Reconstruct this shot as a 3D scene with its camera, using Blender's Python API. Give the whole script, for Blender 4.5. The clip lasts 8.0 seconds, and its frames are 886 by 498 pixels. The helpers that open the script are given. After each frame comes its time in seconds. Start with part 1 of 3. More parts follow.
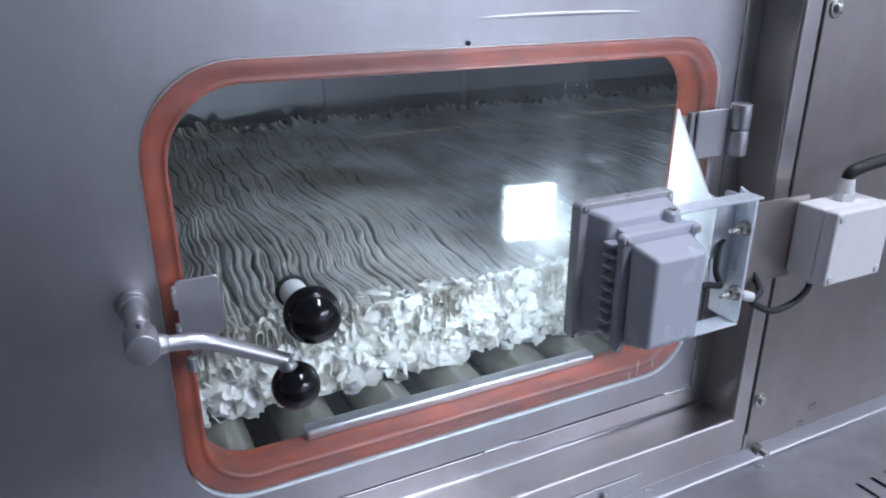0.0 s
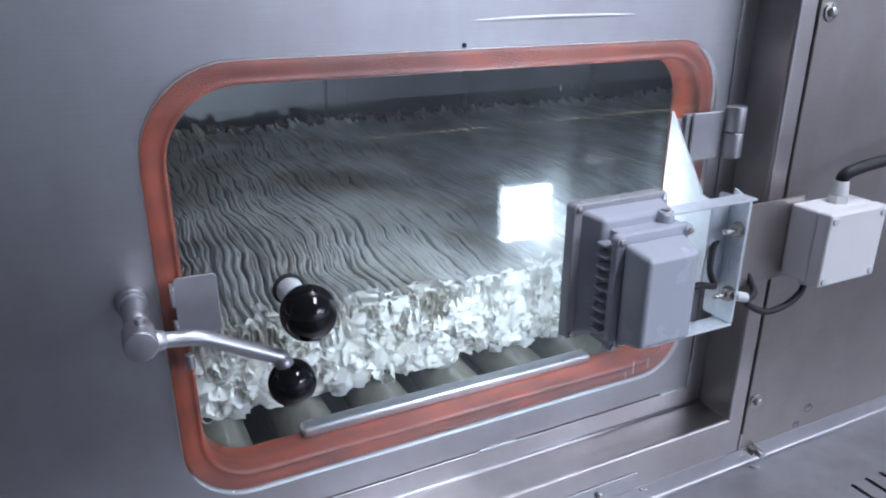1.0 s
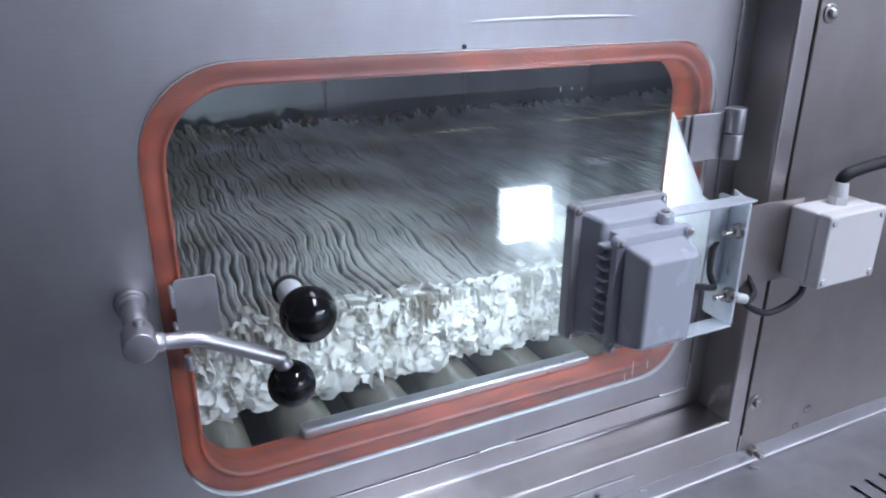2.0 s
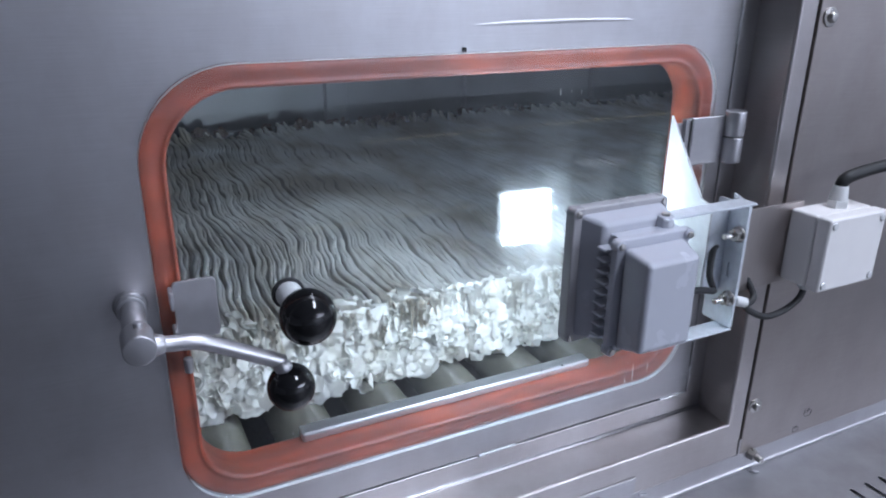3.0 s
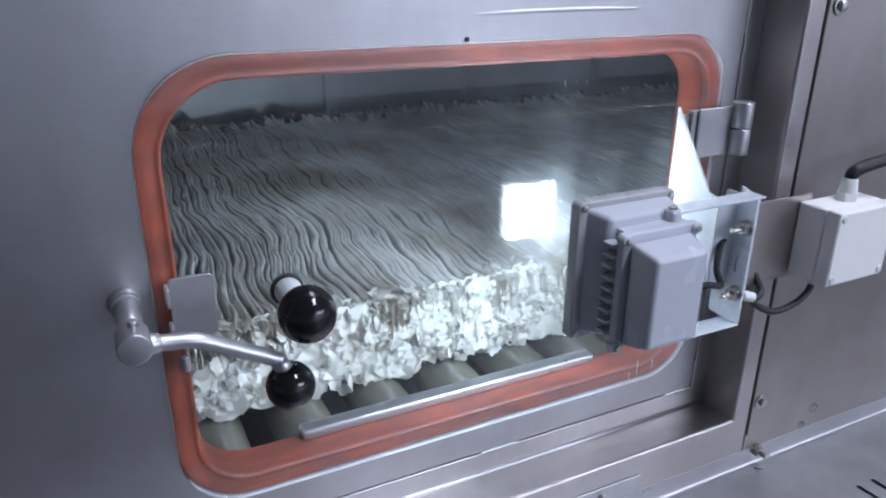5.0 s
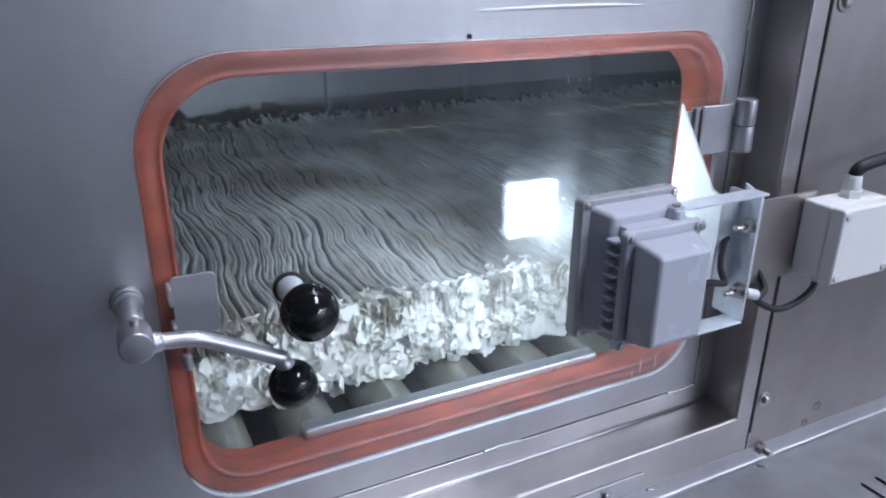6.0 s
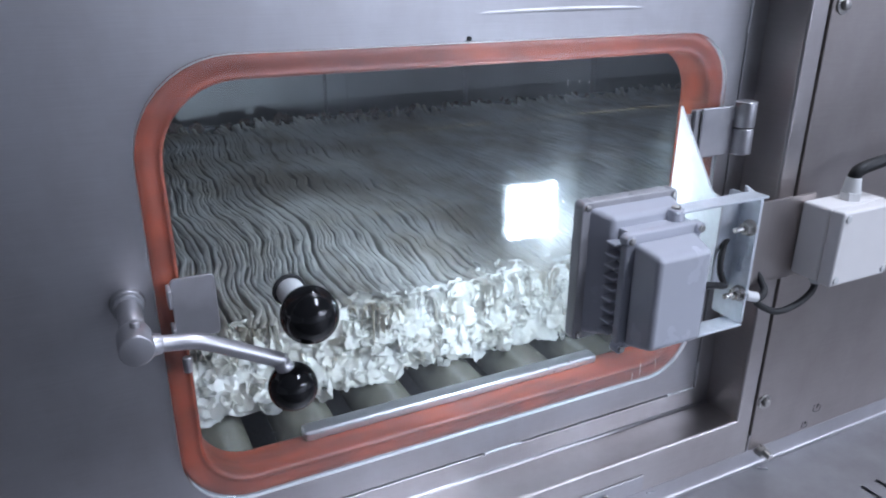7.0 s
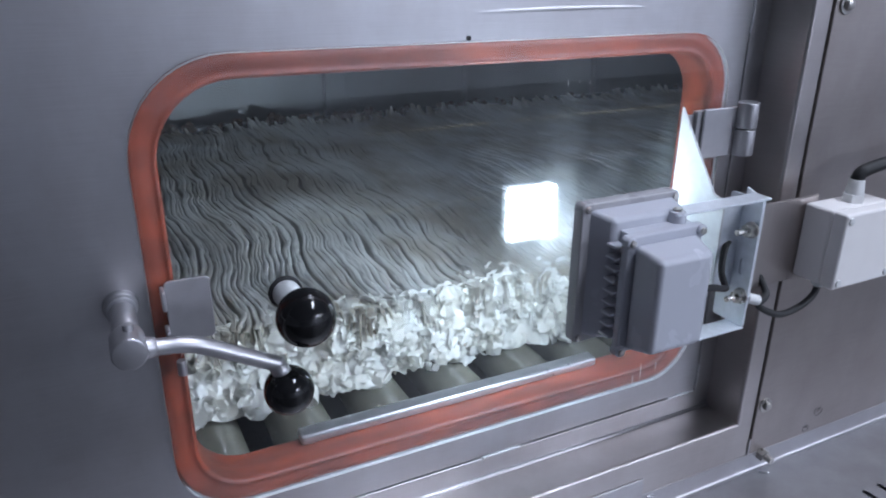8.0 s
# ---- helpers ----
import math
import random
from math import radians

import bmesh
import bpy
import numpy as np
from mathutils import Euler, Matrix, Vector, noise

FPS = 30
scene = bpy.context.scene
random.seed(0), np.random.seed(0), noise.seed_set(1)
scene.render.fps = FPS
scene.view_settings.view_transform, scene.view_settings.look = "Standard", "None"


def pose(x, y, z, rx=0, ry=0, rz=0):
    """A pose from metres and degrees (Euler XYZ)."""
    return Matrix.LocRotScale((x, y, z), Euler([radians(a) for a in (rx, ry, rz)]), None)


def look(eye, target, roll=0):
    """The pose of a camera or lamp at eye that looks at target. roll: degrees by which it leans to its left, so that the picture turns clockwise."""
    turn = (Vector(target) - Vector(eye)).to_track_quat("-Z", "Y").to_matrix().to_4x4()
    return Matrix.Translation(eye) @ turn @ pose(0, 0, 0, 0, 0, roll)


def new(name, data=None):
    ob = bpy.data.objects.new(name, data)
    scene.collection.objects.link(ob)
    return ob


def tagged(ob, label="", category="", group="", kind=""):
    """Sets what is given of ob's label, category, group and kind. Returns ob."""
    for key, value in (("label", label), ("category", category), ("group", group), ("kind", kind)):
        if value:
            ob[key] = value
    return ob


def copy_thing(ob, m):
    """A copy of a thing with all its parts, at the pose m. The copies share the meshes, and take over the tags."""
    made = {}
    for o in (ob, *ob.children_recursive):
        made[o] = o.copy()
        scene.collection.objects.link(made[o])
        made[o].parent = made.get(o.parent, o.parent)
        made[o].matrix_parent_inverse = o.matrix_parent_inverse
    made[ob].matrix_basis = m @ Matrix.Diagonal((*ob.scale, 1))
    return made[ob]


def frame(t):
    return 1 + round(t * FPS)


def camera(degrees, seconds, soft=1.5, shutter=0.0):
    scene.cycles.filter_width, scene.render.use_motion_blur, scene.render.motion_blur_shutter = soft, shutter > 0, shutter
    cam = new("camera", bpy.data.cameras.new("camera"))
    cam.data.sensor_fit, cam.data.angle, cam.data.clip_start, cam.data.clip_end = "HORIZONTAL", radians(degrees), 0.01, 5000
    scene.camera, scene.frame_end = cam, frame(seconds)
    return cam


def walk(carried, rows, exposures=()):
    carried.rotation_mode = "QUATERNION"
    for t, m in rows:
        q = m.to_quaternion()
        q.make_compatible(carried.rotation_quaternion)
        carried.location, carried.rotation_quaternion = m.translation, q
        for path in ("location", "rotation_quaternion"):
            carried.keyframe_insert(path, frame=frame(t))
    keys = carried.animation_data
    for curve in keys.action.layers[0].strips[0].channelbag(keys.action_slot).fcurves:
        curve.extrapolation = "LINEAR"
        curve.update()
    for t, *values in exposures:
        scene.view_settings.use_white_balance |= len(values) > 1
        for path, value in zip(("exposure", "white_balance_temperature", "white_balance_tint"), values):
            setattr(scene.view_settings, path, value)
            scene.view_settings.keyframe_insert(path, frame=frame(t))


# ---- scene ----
cam = camera(63.2, 8.0, soft=2.0, shutter=0.5)
PATH = [
    (0, (-0.2449, -0.5389, 0.2265), (0.1712, 0.2939, -0.1386), 0.115),
    (0.5, (-0.2443, -0.5438, 0.2261), (0.1709, 0.2905, -0.1368), 0.289),
    (1, (-0.2427, -0.5480, 0.2267), (0.1706, 0.2877, -0.1351), 0.242),
    (1.5, (-0.2430, -0.5471, 0.2272), (0.1711, 0.2878, -0.1354), 0.263),
    (3, (-0.2430, -0.5467, 0.2271), (0.1727, 0.2895, -0.1305), 0.419),
    (3.5, (-0.2419, -0.5447, 0.2264), (0.1738, 0.2910, -0.1324), 0.494),
    (4, (-0.2410, -0.5445, 0.2256), (0.1737, 0.2914, -0.1339), 0.472),
    (4.5, (-0.2396, -0.5376, 0.2251), (0.1765, 0.2955, -0.1393), 0.345),
    (6, (-0.2392, -0.5318, 0.2236), (0.1730, 0.3007, -0.1466), 0.190),
    (6.5, (-0.2391, -0.5319, 0.2243), (0.1729, 0.3008, -0.1456), 0.132),
    (7, (-0.2397, -0.5317, 0.2231), (0.1740, 0.3017, -0.1433), 0.193),
    (7.5, (-0.2377, -0.5276, 0.2226), (0.1765, 0.3057, -0.1436), 0.308),
    (8, (-0.2358, -0.5252, 0.2220), (0.1788, 0.3077, -0.1447), 0.350),
]
walk(cam, [(t, look(eye, target, roll)) for t, eye, target, roll in PATH], [(0, 0.0), (7.6, 0.0), (8.0, -0.18)])

# ---------------------------------------------------------------- world and lights
world = bpy.data.worlds.new("world")
scene.world = world
world.use_nodes = True
world.node_tree.nodes["Background"].inputs[0].default_value = (0.55, 0.6, 0.75, 1)
world.node_tree.nodes["Background"].inputs[1].default_value = 0.05


def area_lamp(name, matrix, sx, sy, watts, colour, spread=180):
    data = bpy.data.lights.new(name, "AREA")
    data.shape, data.size, data.size_y = "RECTANGLE", sx, sy
    data.energy, data.color, data.spread = watts, colour, radians(spread)
    ob = new(name, data)
    ob.matrix_world = matrix
    return ob


LAMP = (0.166, -0.022)          # the flood light's axis: x and z
# the flood light's diodes: a wide glow, and the beam that its reflector throws across the chamber
area_lamp("flood_glow", look((LAMP[0] - 0.0190, -0.0690, LAMP[1] + 0.015), (0.06, 1.1, 0.05)), 0.056, 0.056, 1.35, (0.68, 0.84, 1.0), 165)
area_lamp("flood_beam", look((LAMP[0] - 0.0190, -0.0670, LAMP[1] + 0.015), (-0.06, 1.25, 0.03)), 0.012, 0.020, 0.55, (0.72, 0.86, 1.0), 56)

# fluorescent fittings under the hall's ceiling
CEILING_LIGHTS = [(2.9, -4.6, 142, 1.5, 0.3), (5.6, -4.6, 142, 1.5, 0.3), (2.9, -6.8, 142, 1.5, 0.3), (5.6, -6.8, 142, 1.5, 0.3), (0.8, -0.9, 45, 0.3, 1.2)]
for x, y, watts, sx, sy in CEILING_LIGHTS:
    area_lamp("tube_glow", pose(x, y, 2.14), sx, sy, watts, (0.72, 0.81, 1.0))


# ---------------------------------------------------------------- materials
def material(name):
    m = bpy.data.materials.new(name)
    m.use_nodes = True
    return m, m.node_tree.nodes, m.node_tree.links, m.node_tree.nodes["Principled BSDF"]


def noise_node(nodes, links, scale, detail=4, stretch=(1, 1, 1), rough=0.5):
    c = nodes.new("ShaderNodeTexCoord")
    mp = nodes.new("ShaderNodeMapping")
    mp.inputs["Scale"].default_value = stretch
    n = nodes.new("ShaderNodeTexNoise")
    n.inputs["Scale"].default_value, n.inputs["Detail"].default_value, n.inputs["Roughness"].default_value = scale, detail, rough
    links.new(c.outputs["Object"], mp.inputs[0])
    links.new(mp.outputs[0], n.inputs["Vector"])
    return n


def ramp(nodes, links, source, stops):
    r = nodes.new("ShaderNodeValToRGB")
    while len(r.color_ramp.elements) < len(stops):
        r.color_ramp.elements.new(0.5)
    for e, (p, c) in zip(r.color_ramp.elements, stops):
        e.position = p
        e.color = (*c, 1) if len(c) == 3 else c
    links.new(source, r.inputs[0])
    return r


def bump(nodes, links, bsdf, source, strength, distance=0.001):
    b = nodes.new("ShaderNodeBump")
    b.inputs["Strength"].default_value, b.inputs["Distance"].default_value = strength, distance
    links.new(source, b.inputs["Height"])
    links.new(b.outputs[0], bsdf.inputs["Normal"])


def plain(name, colour, rough=0.5, metal=0.0, vary=0.12, scale=40, relief=0.15, stretch=(1, 1, 1)):
    """A surface with fine grain and wider blotches in its colour, roughness and relief."""
    m, nodes, links, bsdf = material(name)
    fine = noise_node(nodes, links, scale, 6, stretch)
    wide = noise_node(nodes, links, scale / 9, 3)
    mix = nodes.new("ShaderNodeMath")
    mix.operation = "ADD"
    links.new(fine.outputs[0], mix.inputs[0])
    links.new(wide.outputs[0], mix.inputs[1])
    half = nodes.new("ShaderNodeMath")
    half.operation = "MULTIPLY"
    half.inputs[1].default_value = 0.5
    links.new(mix.outputs[0], half.inputs[0])
    lo = [max(0, c * (1 - vary)) for c in colour]
    hi = [min(1, c * (1 + vary)) for c in colour]
    r = ramp(nodes, links, half.outputs[0], [(0.3, lo), (0.7, hi)])
    links.new(r.outputs[0], bsdf.inputs["Base Color"])
    rr = ramp(nodes, links, half.outputs[0], [(0.3, [max(0.02, rough - 0.07)] * 3), (0.7, [min(1, rough + 0.07)] * 3)])
    links.new(rr.outputs[0], bsdf.inputs["Roughness"])
    bsdf.inputs["Metallic"].default_value = metal
    if relief:
        bump(nodes, links, bsdf, fine.outputs[0], relief)
    return m


def steel(name, colour=(0.56, 0.55, 0.57), rough=0.36, grain=(1, 1, 60), relief=0.12, smudge=0.13):
    """Brushed stainless sheet: fine grain lines, wide smudges of handling and cleaning."""
    m, nodes, links, bsdf = material(name)
    bsdf.inputs["Metallic"].default_value = 1.0
    lines = noise_node(nodes, links, 22, 5, grain, 0.6)
    wide = noise_node(nodes, links, 5.5, 4, (1, 1, 1), 0.6)
    spots = noise_node(nodes, links, 60, 2)
    r = ramp(nodes, links, lines.outputs[0], [(0.25, [c * 0.93 for c in colour]), (0.75, [c * 1.05 for c in colour])])
    stain = noise_node(nodes, links, 9, 6, (1, 1, 0.6), 0.65)
    sr = ramp(nodes, links, stain.outputs[0], [(0.36, (0.86, 0.84, 0.83)), (0.62, (1.0, 1.0, 1.0))])
    mul = nodes.new("ShaderNodeMixRGB")
    mul.blend_type = "MULTIPLY"
    mul.inputs[0].default_value = 1.0
    links.new(r.outputs[0], mul.inputs[1])
    links.new(sr.outputs[0], mul.inputs[2])
    links.new(mul.outputs[0], bsdf.inputs["Base Color"])
    a = nodes.new("ShaderNodeMath")
    a.operation = "MULTIPLY_ADD"
    a.inputs[1].default_value, a.inputs[2].default_value = smudge * 2, rough - smudge
    links.new(wide.outputs[0], a.inputs[0])
    b = nodes.new("ShaderNodeMath")
    b.operation = "MULTIPLY_ADD"
    b.inputs[1].default_value = 0.05
    links.new(spots.outputs[0], b.inputs[0])
    links.new(a.outputs[0], b.inputs[2])
    links.new(b.outputs[0], bsdf.inputs["Roughness"])
    bump(nodes, links, bsdf, lines.outputs[0], relief, 0.0004)
    return m


STEEL = steel("brushed_stainless_steel")
STEEL_POST = steel("brushed_stainless_steel_upright", (0.52, 0.472, 0.455), 0.33, (60, 60, 1))
STEEL_FRAME = steel("brushed_stainless_steel_frame", (0.55, 0.515, 0.508), 0.31, (1, 1, 60), 0.10)
STEEL_WARM = steel("warm_brushed_steel", (0.45, 0.408, 0.393), 0.36, (1, 1, 60), 0.1)
BAR = plain("scoured_steel", (0.50, 0.51, 0.52), 0.33, 0.85, 0.1, 120, 0.1)
BRIGHT = plain("bead_blasted_steel", (0.68, 0.69, 0.70), 0.5, 0.3, 0.08, 150, 0.05)
STEEL_DULL = steel("dull_stainless_steel", (0.42, 0.42, 0.44), 0.5, (1, 1, 20), 0.08)
STEEL_SATIN = plain("satin_cast_steel", (0.50, 0.49, 0.51), 0.38, 0.88, 0.08, 120, 0.06)
ZINC = plain("zinc_plated_steel", (0.78, 0.82, 0.87), 0.34, 0.4, 0.12, 160, 0.05)
BOLT = plain("bolt_steel", (0.5, 0.48, 0.46), 0.3, 1.0, 0.15, 200, 0.05)
PAINT = plain("grey_powder_coat", (0.53, 0.54, 0.60), 0.24, 0.0, 0.03, 30, 0.0)
PAINT_RIM = plain("darker_grey_powder_coat", (0.40, 0.39, 0.41), 0.3, 0.0, 0.04, 30, 0.0)
BOX = plain("pale_grey_plastic", (0.88, 0.85, 0.84), 0.38, 0.0, 0.03, 40, 0.0)
WHITE_PLASTIC = plain("white_plastic", (0.72, 0.72, 0.72), 0.4, 0.0, 0.04, 200, 0.03)
BLACK_GLOSS = plain("black_phenolic", (0.008, 0.008, 0.009), 0.08, 0.0, 0.2, 60, 0.0)
RUBBER = plain("black_rubber", (0.018, 0.018, 0.02), 0.55, 0.0, 0.2, 200, 0.15)
# near-black colour that gives gaps and the floor between the rollers their shade
DARK = plain("near_black", (0.012, 0.012, 0.013), 0.8, 0.0, 0.3, 50, 0.1)
INK = plain("pen_ink", (0.10, 0.10, 0.11), 0.6, 0.0, 0.3, 300, 0.0)
WELD = plain("weld_bead", (0.6, 0.6, 0.62), 0.35, 1.0, 0.2, 250, 0.6)
# Darker copy of CHAMBER: the dimness of the far side put into colour
CHAMBER_BACK = steel("shaded_chamber_steel", (0.21, 0.22, 0.23), 0.5, (20, 20, 1), 0.2, 0.2)
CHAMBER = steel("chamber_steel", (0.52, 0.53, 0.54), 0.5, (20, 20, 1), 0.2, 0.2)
ROLLER = plain("roller_coating", (0.10, 0.095, 0.073), 0.13, 0.0, 0.25, 90, 0.12, (1, 0.5, 1))
nodes, links = ROLLER.node_tree.nodes, ROLLER.node_tree.links
bsdf = nodes["Principled BSDF"]
for link in list(bsdf.inputs["Roughness"].links):
    links.remove(link)
bsdf.inputs["Roughness"].default_value = 0.26          # turned surface: the gloss runs along the axis
bsdf.inputs["Anisotropic"].default_value = 1.0
bsdf.inputs["Anisotropic Rotation"].default_value = 0.25
bsdf.inputs["Specular IOR Level"].default_value = 0.9
turned = nodes.new("ShaderNodeTangent")
turned.direction_type, turned.axis = "RADIAL", "Y"
links.new(turned.outputs[0], bsdf.inputs["Tangent"])
FLOOR = plain("grey_epoxy_floor", (0.07, 0.07, 0.075), 0.4, 0.0, 0.15, 3, 0.05)
HALL = plain("painted_hall_wall", (0.55, 0.56, 0.6), 0.7, 0.0, 0.05, 4, 0.05)
YELLOW = plain("yellow_floor_paint", (0.9, 0.78, 0.5), 0.5, 0.0, 0.1, 8, 0.02)

# silicone seal: translucent orange rubber with streaks
SEAL, nodes, links, bsdf = material("orange_silicone")
n = noise_node(nodes, links, 26, 6, (0.6, 2.5, 1), 0.6)
r = ramp(nodes, links, n.outputs[0], [(0.3, (0.11, 0.020, 0.009)), (0.7, (0.28, 0.051, 0.020))])
links.new(r.outputs[0], bsdf.inputs["Base Color"])
bsdf.inputs["Roughness"].default_value = 0.45
bsdf.inputs["Subsurface Weight"].default_value = 0.15
bsdf.inputs["Subsurface Radius"].default_value = (0.01, 0.003, 0.0015)
bump(nodes, links, bsdf, n.outputs[0], 0.25)

# glass with faint smears
GLASS, nodes, links, bsdf = material("clear_glass")
bsdf.inputs["Base Color"].default_value = (0.95, 0.975, 1.0, 1)
bsdf.inputs["Transmission Weight"].default_value = 1.0
bsdf.inputs["IOR"].default_value = 1.48
bsdf.inputs["Roughness"].default_value = 0.0
n = noise_node(nodes, links, 14, 5, (1, 1, 0.5), 0.6)
r = ramp(nodes, links, n.outputs[0], [(0.35, (0.002,) * 3), (0.75, (0.012,) * 3)])
film = nodes.new("ShaderNodeBsdfGlossy")
film.inputs["Color"].default_value = (0.8, 0.9, 1, 1)
film.inputs["Roughness"].default_value = 0.12
mix = nodes.new("ShaderNodeMixShader")
links.new(r.outputs[0], mix.inputs[0])
links.new(bsdf.outputs[0], mix.inputs[1])
links.new(film.outputs[0], mix.inputs[2])
fine = noise_node(nodes, links, 420, 3, (1, 1, 1), 0.7)
wiped = noise_node(nodes, links, 18, 4, (1.6, 1, 0.5), 0.6)
spots = ramp(nodes, links, fine.outputs[0], [(0.52, (0.15,) * 3), (0.74, (1.0,) * 3)])
patch = ramp(nodes, links, wiped.outputs[0], [(0.3, (0.008,) * 3), (0.75, (0.045,) * 3)])
amount = nodes.new("ShaderNodeMath")
amount.operation = "MULTIPLY"
links.new(spots.outputs[0], amount.inputs[0])
links.new(patch.outputs[0], amount.inputs[1])
dust = nodes.new("ShaderNodeBsdfDiffuse")
dust.inputs["Color"].default_value = (0.75, 0.78, 0.8, 1)
dusty = nodes.new("ShaderNodeMixShader")
links.new(amount.outputs[0], dusty.inputs[0])
links.new(mix.outputs[0], dusty.inputs[1])
links.new(dust.outputs[0], dusty.inputs[2])
links.new(dusty.outputs[0], nodes["Material Output"].inputs[0])

# ground edge of the pane
GROUND, nodes, links, bsdf = material("ground_glass_edge")
n = noise_node(nodes, links, 160, 4, (1, 1, 1), 0.6)
r = ramp(nodes, links, n.outputs[0], [(0.3, (0.50, 0.56, 0.58)), (0.7, (0.68, 0.74, 0.76))])
links.new(r.outputs[0], bsdf.inputs["Base Color"])
bsdf.inputs["Roughness"].default_value = 0.35
bsdf.inputs["Transmission Weight"].default_value = 0.4

# flood light lens
LENS, nodes, links, bsdf = material("lit_lens")
bsdf.inputs["Base Color"].default_value = (0.8, 0.8, 0.8, 1)
bsdf.inputs["Emission Color"].default_value = (0.72, 0.87, 1, 1)
c = nodes.new("ShaderNodeTexCoord")
lumps = nodes.new("ShaderNodeTexNoise")          # the lens is faceted over its diodes
lumps.inputs["Scale"].default_value = 90
links.new(c.outputs["Object"], lumps.inputs["Vector"])
glow = nodes.new("ShaderNodeMapRange")
glow.inputs["From Min"].default_value, glow.inputs["From Max"].default_value = 0.38, 0.62
glow.inputs["To Min"].default_value, glow.inputs["To Max"].default_value = 0.6, 2.0
links.new(lumps.outputs[0], glow.inputs["Value"])
links.new(glow.outputs[0], bsdf.inputs["Emission Strength"])

# tube fittings
TUBE, nodes, links, bsdf = material("fluorescent_diffuser")
bsdf.inputs["Emission Color"].default_value = (0.88, 0.9, 1, 1)
bsdf.inputs["Emission Strength"].default_value = 6


def sheet_material(name, colour, dark, through_light, stained=1.0):
    """Thin damp noodle sheet: off-white, lets light through, slightly glossy."""
    m, nodes, links, bsdf = material(name)
    info = nodes.new("ShaderNodeObjectInfo")
    n = noise_node(nodes, links, 35, 4, (1, 0.4, 1))
    a = nodes.new("ShaderNodeMath")
    a.operation = "MULTIPLY_ADD"
    a.inputs[1].default_value = 0.35
    links.new(info.outputs["Random"], a.inputs[0])
    links.new(n.outputs[0], a.inputs[2])
    r = ramp(nodes, links, a.outputs[0], [(0.3, dark), (0.85, colour)])
    wide = noise_node(nodes, links, 7, 4, (1, 0.6, 1), 0.6)
    stain = ramp(nodes, links, wide.outputs[0], [(0.38, (0.60, 0.54, 0.45)), (0.60, (1.0, 1.0, 1.0))])
    mul = nodes.new("ShaderNodeMixRGB")
    mul.blend_type = "MULTIPLY"
    mul.inputs[0].default_value = stained
    links.new(r.outputs[0], mul.inputs[1])
    links.new(stain.outputs[0], mul.inputs[2])
    r = mul
    links.new(r.outputs[0], bsdf.inputs["Base Color"])
    bsdf.inputs["Roughness"].default_value = 0.33
    bump(nodes, links, bsdf, n.outputs[0], 0.2)
    t = nodes.new("ShaderNodeBsdfTranslucent")
    links.new(r.outputs[0], t.inputs[0])
    mix = nodes.new("ShaderNodeMixShader")
    mix.inputs[0].default_value = through_light
    links.new(bsdf.outputs[0], mix.inputs[1])
    links.new(t.outputs[0], mix.inputs[2])
    links.new(mix.outputs[0], nodes["Material Output"].inputs[0])
    return m


SHEET = sheet_material("noodle_sheet", (0.88, 0.88, 0.86), (0.78, 0.765, 0.725), 0.45)
# dark brown: shade of unlit sheet backs put into the colour
BROWN = sheet_material("unlit_sheet_brown", (0.10, 0.07, 0.055), (0.04, 0.03, 0.026), 0.3)
CURL = sheet_material("noodle_sheet_edge", (0.87, 0.875, 0.86), (0.76, 0.735, 0.66), 0.42, 0.12)


# ---------------------------------------------------------------- mesh helpers
def thing(name, at, label, category, group="", kind=""):
    ob = new(name)
    ob.location = at
    ob["origin"] = list(at)
    ob.empty_display_size = 0.02
    return tagged(ob, label, category, group, kind)


def part(name, bm, mat, parent=None, label="", smooth=False):
    """Links a bmesh, made in world places, as one mesh under its thing or part."""
    at = Vector(parent["origin"]) if parent else Vector((0, 0, 0))
    bmesh.ops.translate(bm, verts=bm.verts, vec=-at)
    bmesh.ops.recalc_face_normals(bm, faces=bm.faces)
    me = bpy.data.meshes.new(name)
    bm.to_mesh(me)
    bm.free()
    me.materials.append(mat)
    for p in me.polygons:
        p.use_smooth = smooth
    ob = new(name, me)
    ob["origin"] = list(at)
    if parent:
        ob.parent = parent
    if label:
        ob["label"] = label
    return ob


def softened(ob):
    """Even shading over flat faces, with rounded edges."""
    for p in ob.data.polygons:
        p.use_smooth = True
    ob.modifiers.new("shading", "WEIGHTED_NORMAL").keep_sharp = True
    return ob


def solid(name, bm, mat, label, category="", kind="", smooth=False, group=""):
    return tagged(part(name, bm, mat, None, "", smooth), label, category, group, kind)


def box(x0, x1, y0, y1, z0, z1, bevel=0.0, segments=2):
    bm = bmesh.new()
    bmesh.ops.create_cube(bm, size=1)
    bmesh.ops.scale(bm, verts=bm.verts, vec=(x1 - x0, y1 - y0, z1 - z0))
    bmesh.ops.translate(bm, verts=bm.verts, vec=((x0 + x1) / 2, (y0 + y1) / 2, (z0 + z1) / 2))
    if bevel:
        bmesh.ops.bevel(bm, geom=bm.edges, offset=bevel, segments=segments, affect="EDGES", profile=0.5)
    return bm


def turn_to(bm, a, b):
    """Moves a mesh built along +z from the origin so that it runs from a towards b."""
    d = Vector(b) - Vector(a)
    bmesh.ops.transform(bm, verts=bm.verts, matrix=Matrix.Translation(a) @ d.to_track_quat("Z", "Y").to_matrix().to_4x4())
    return bm


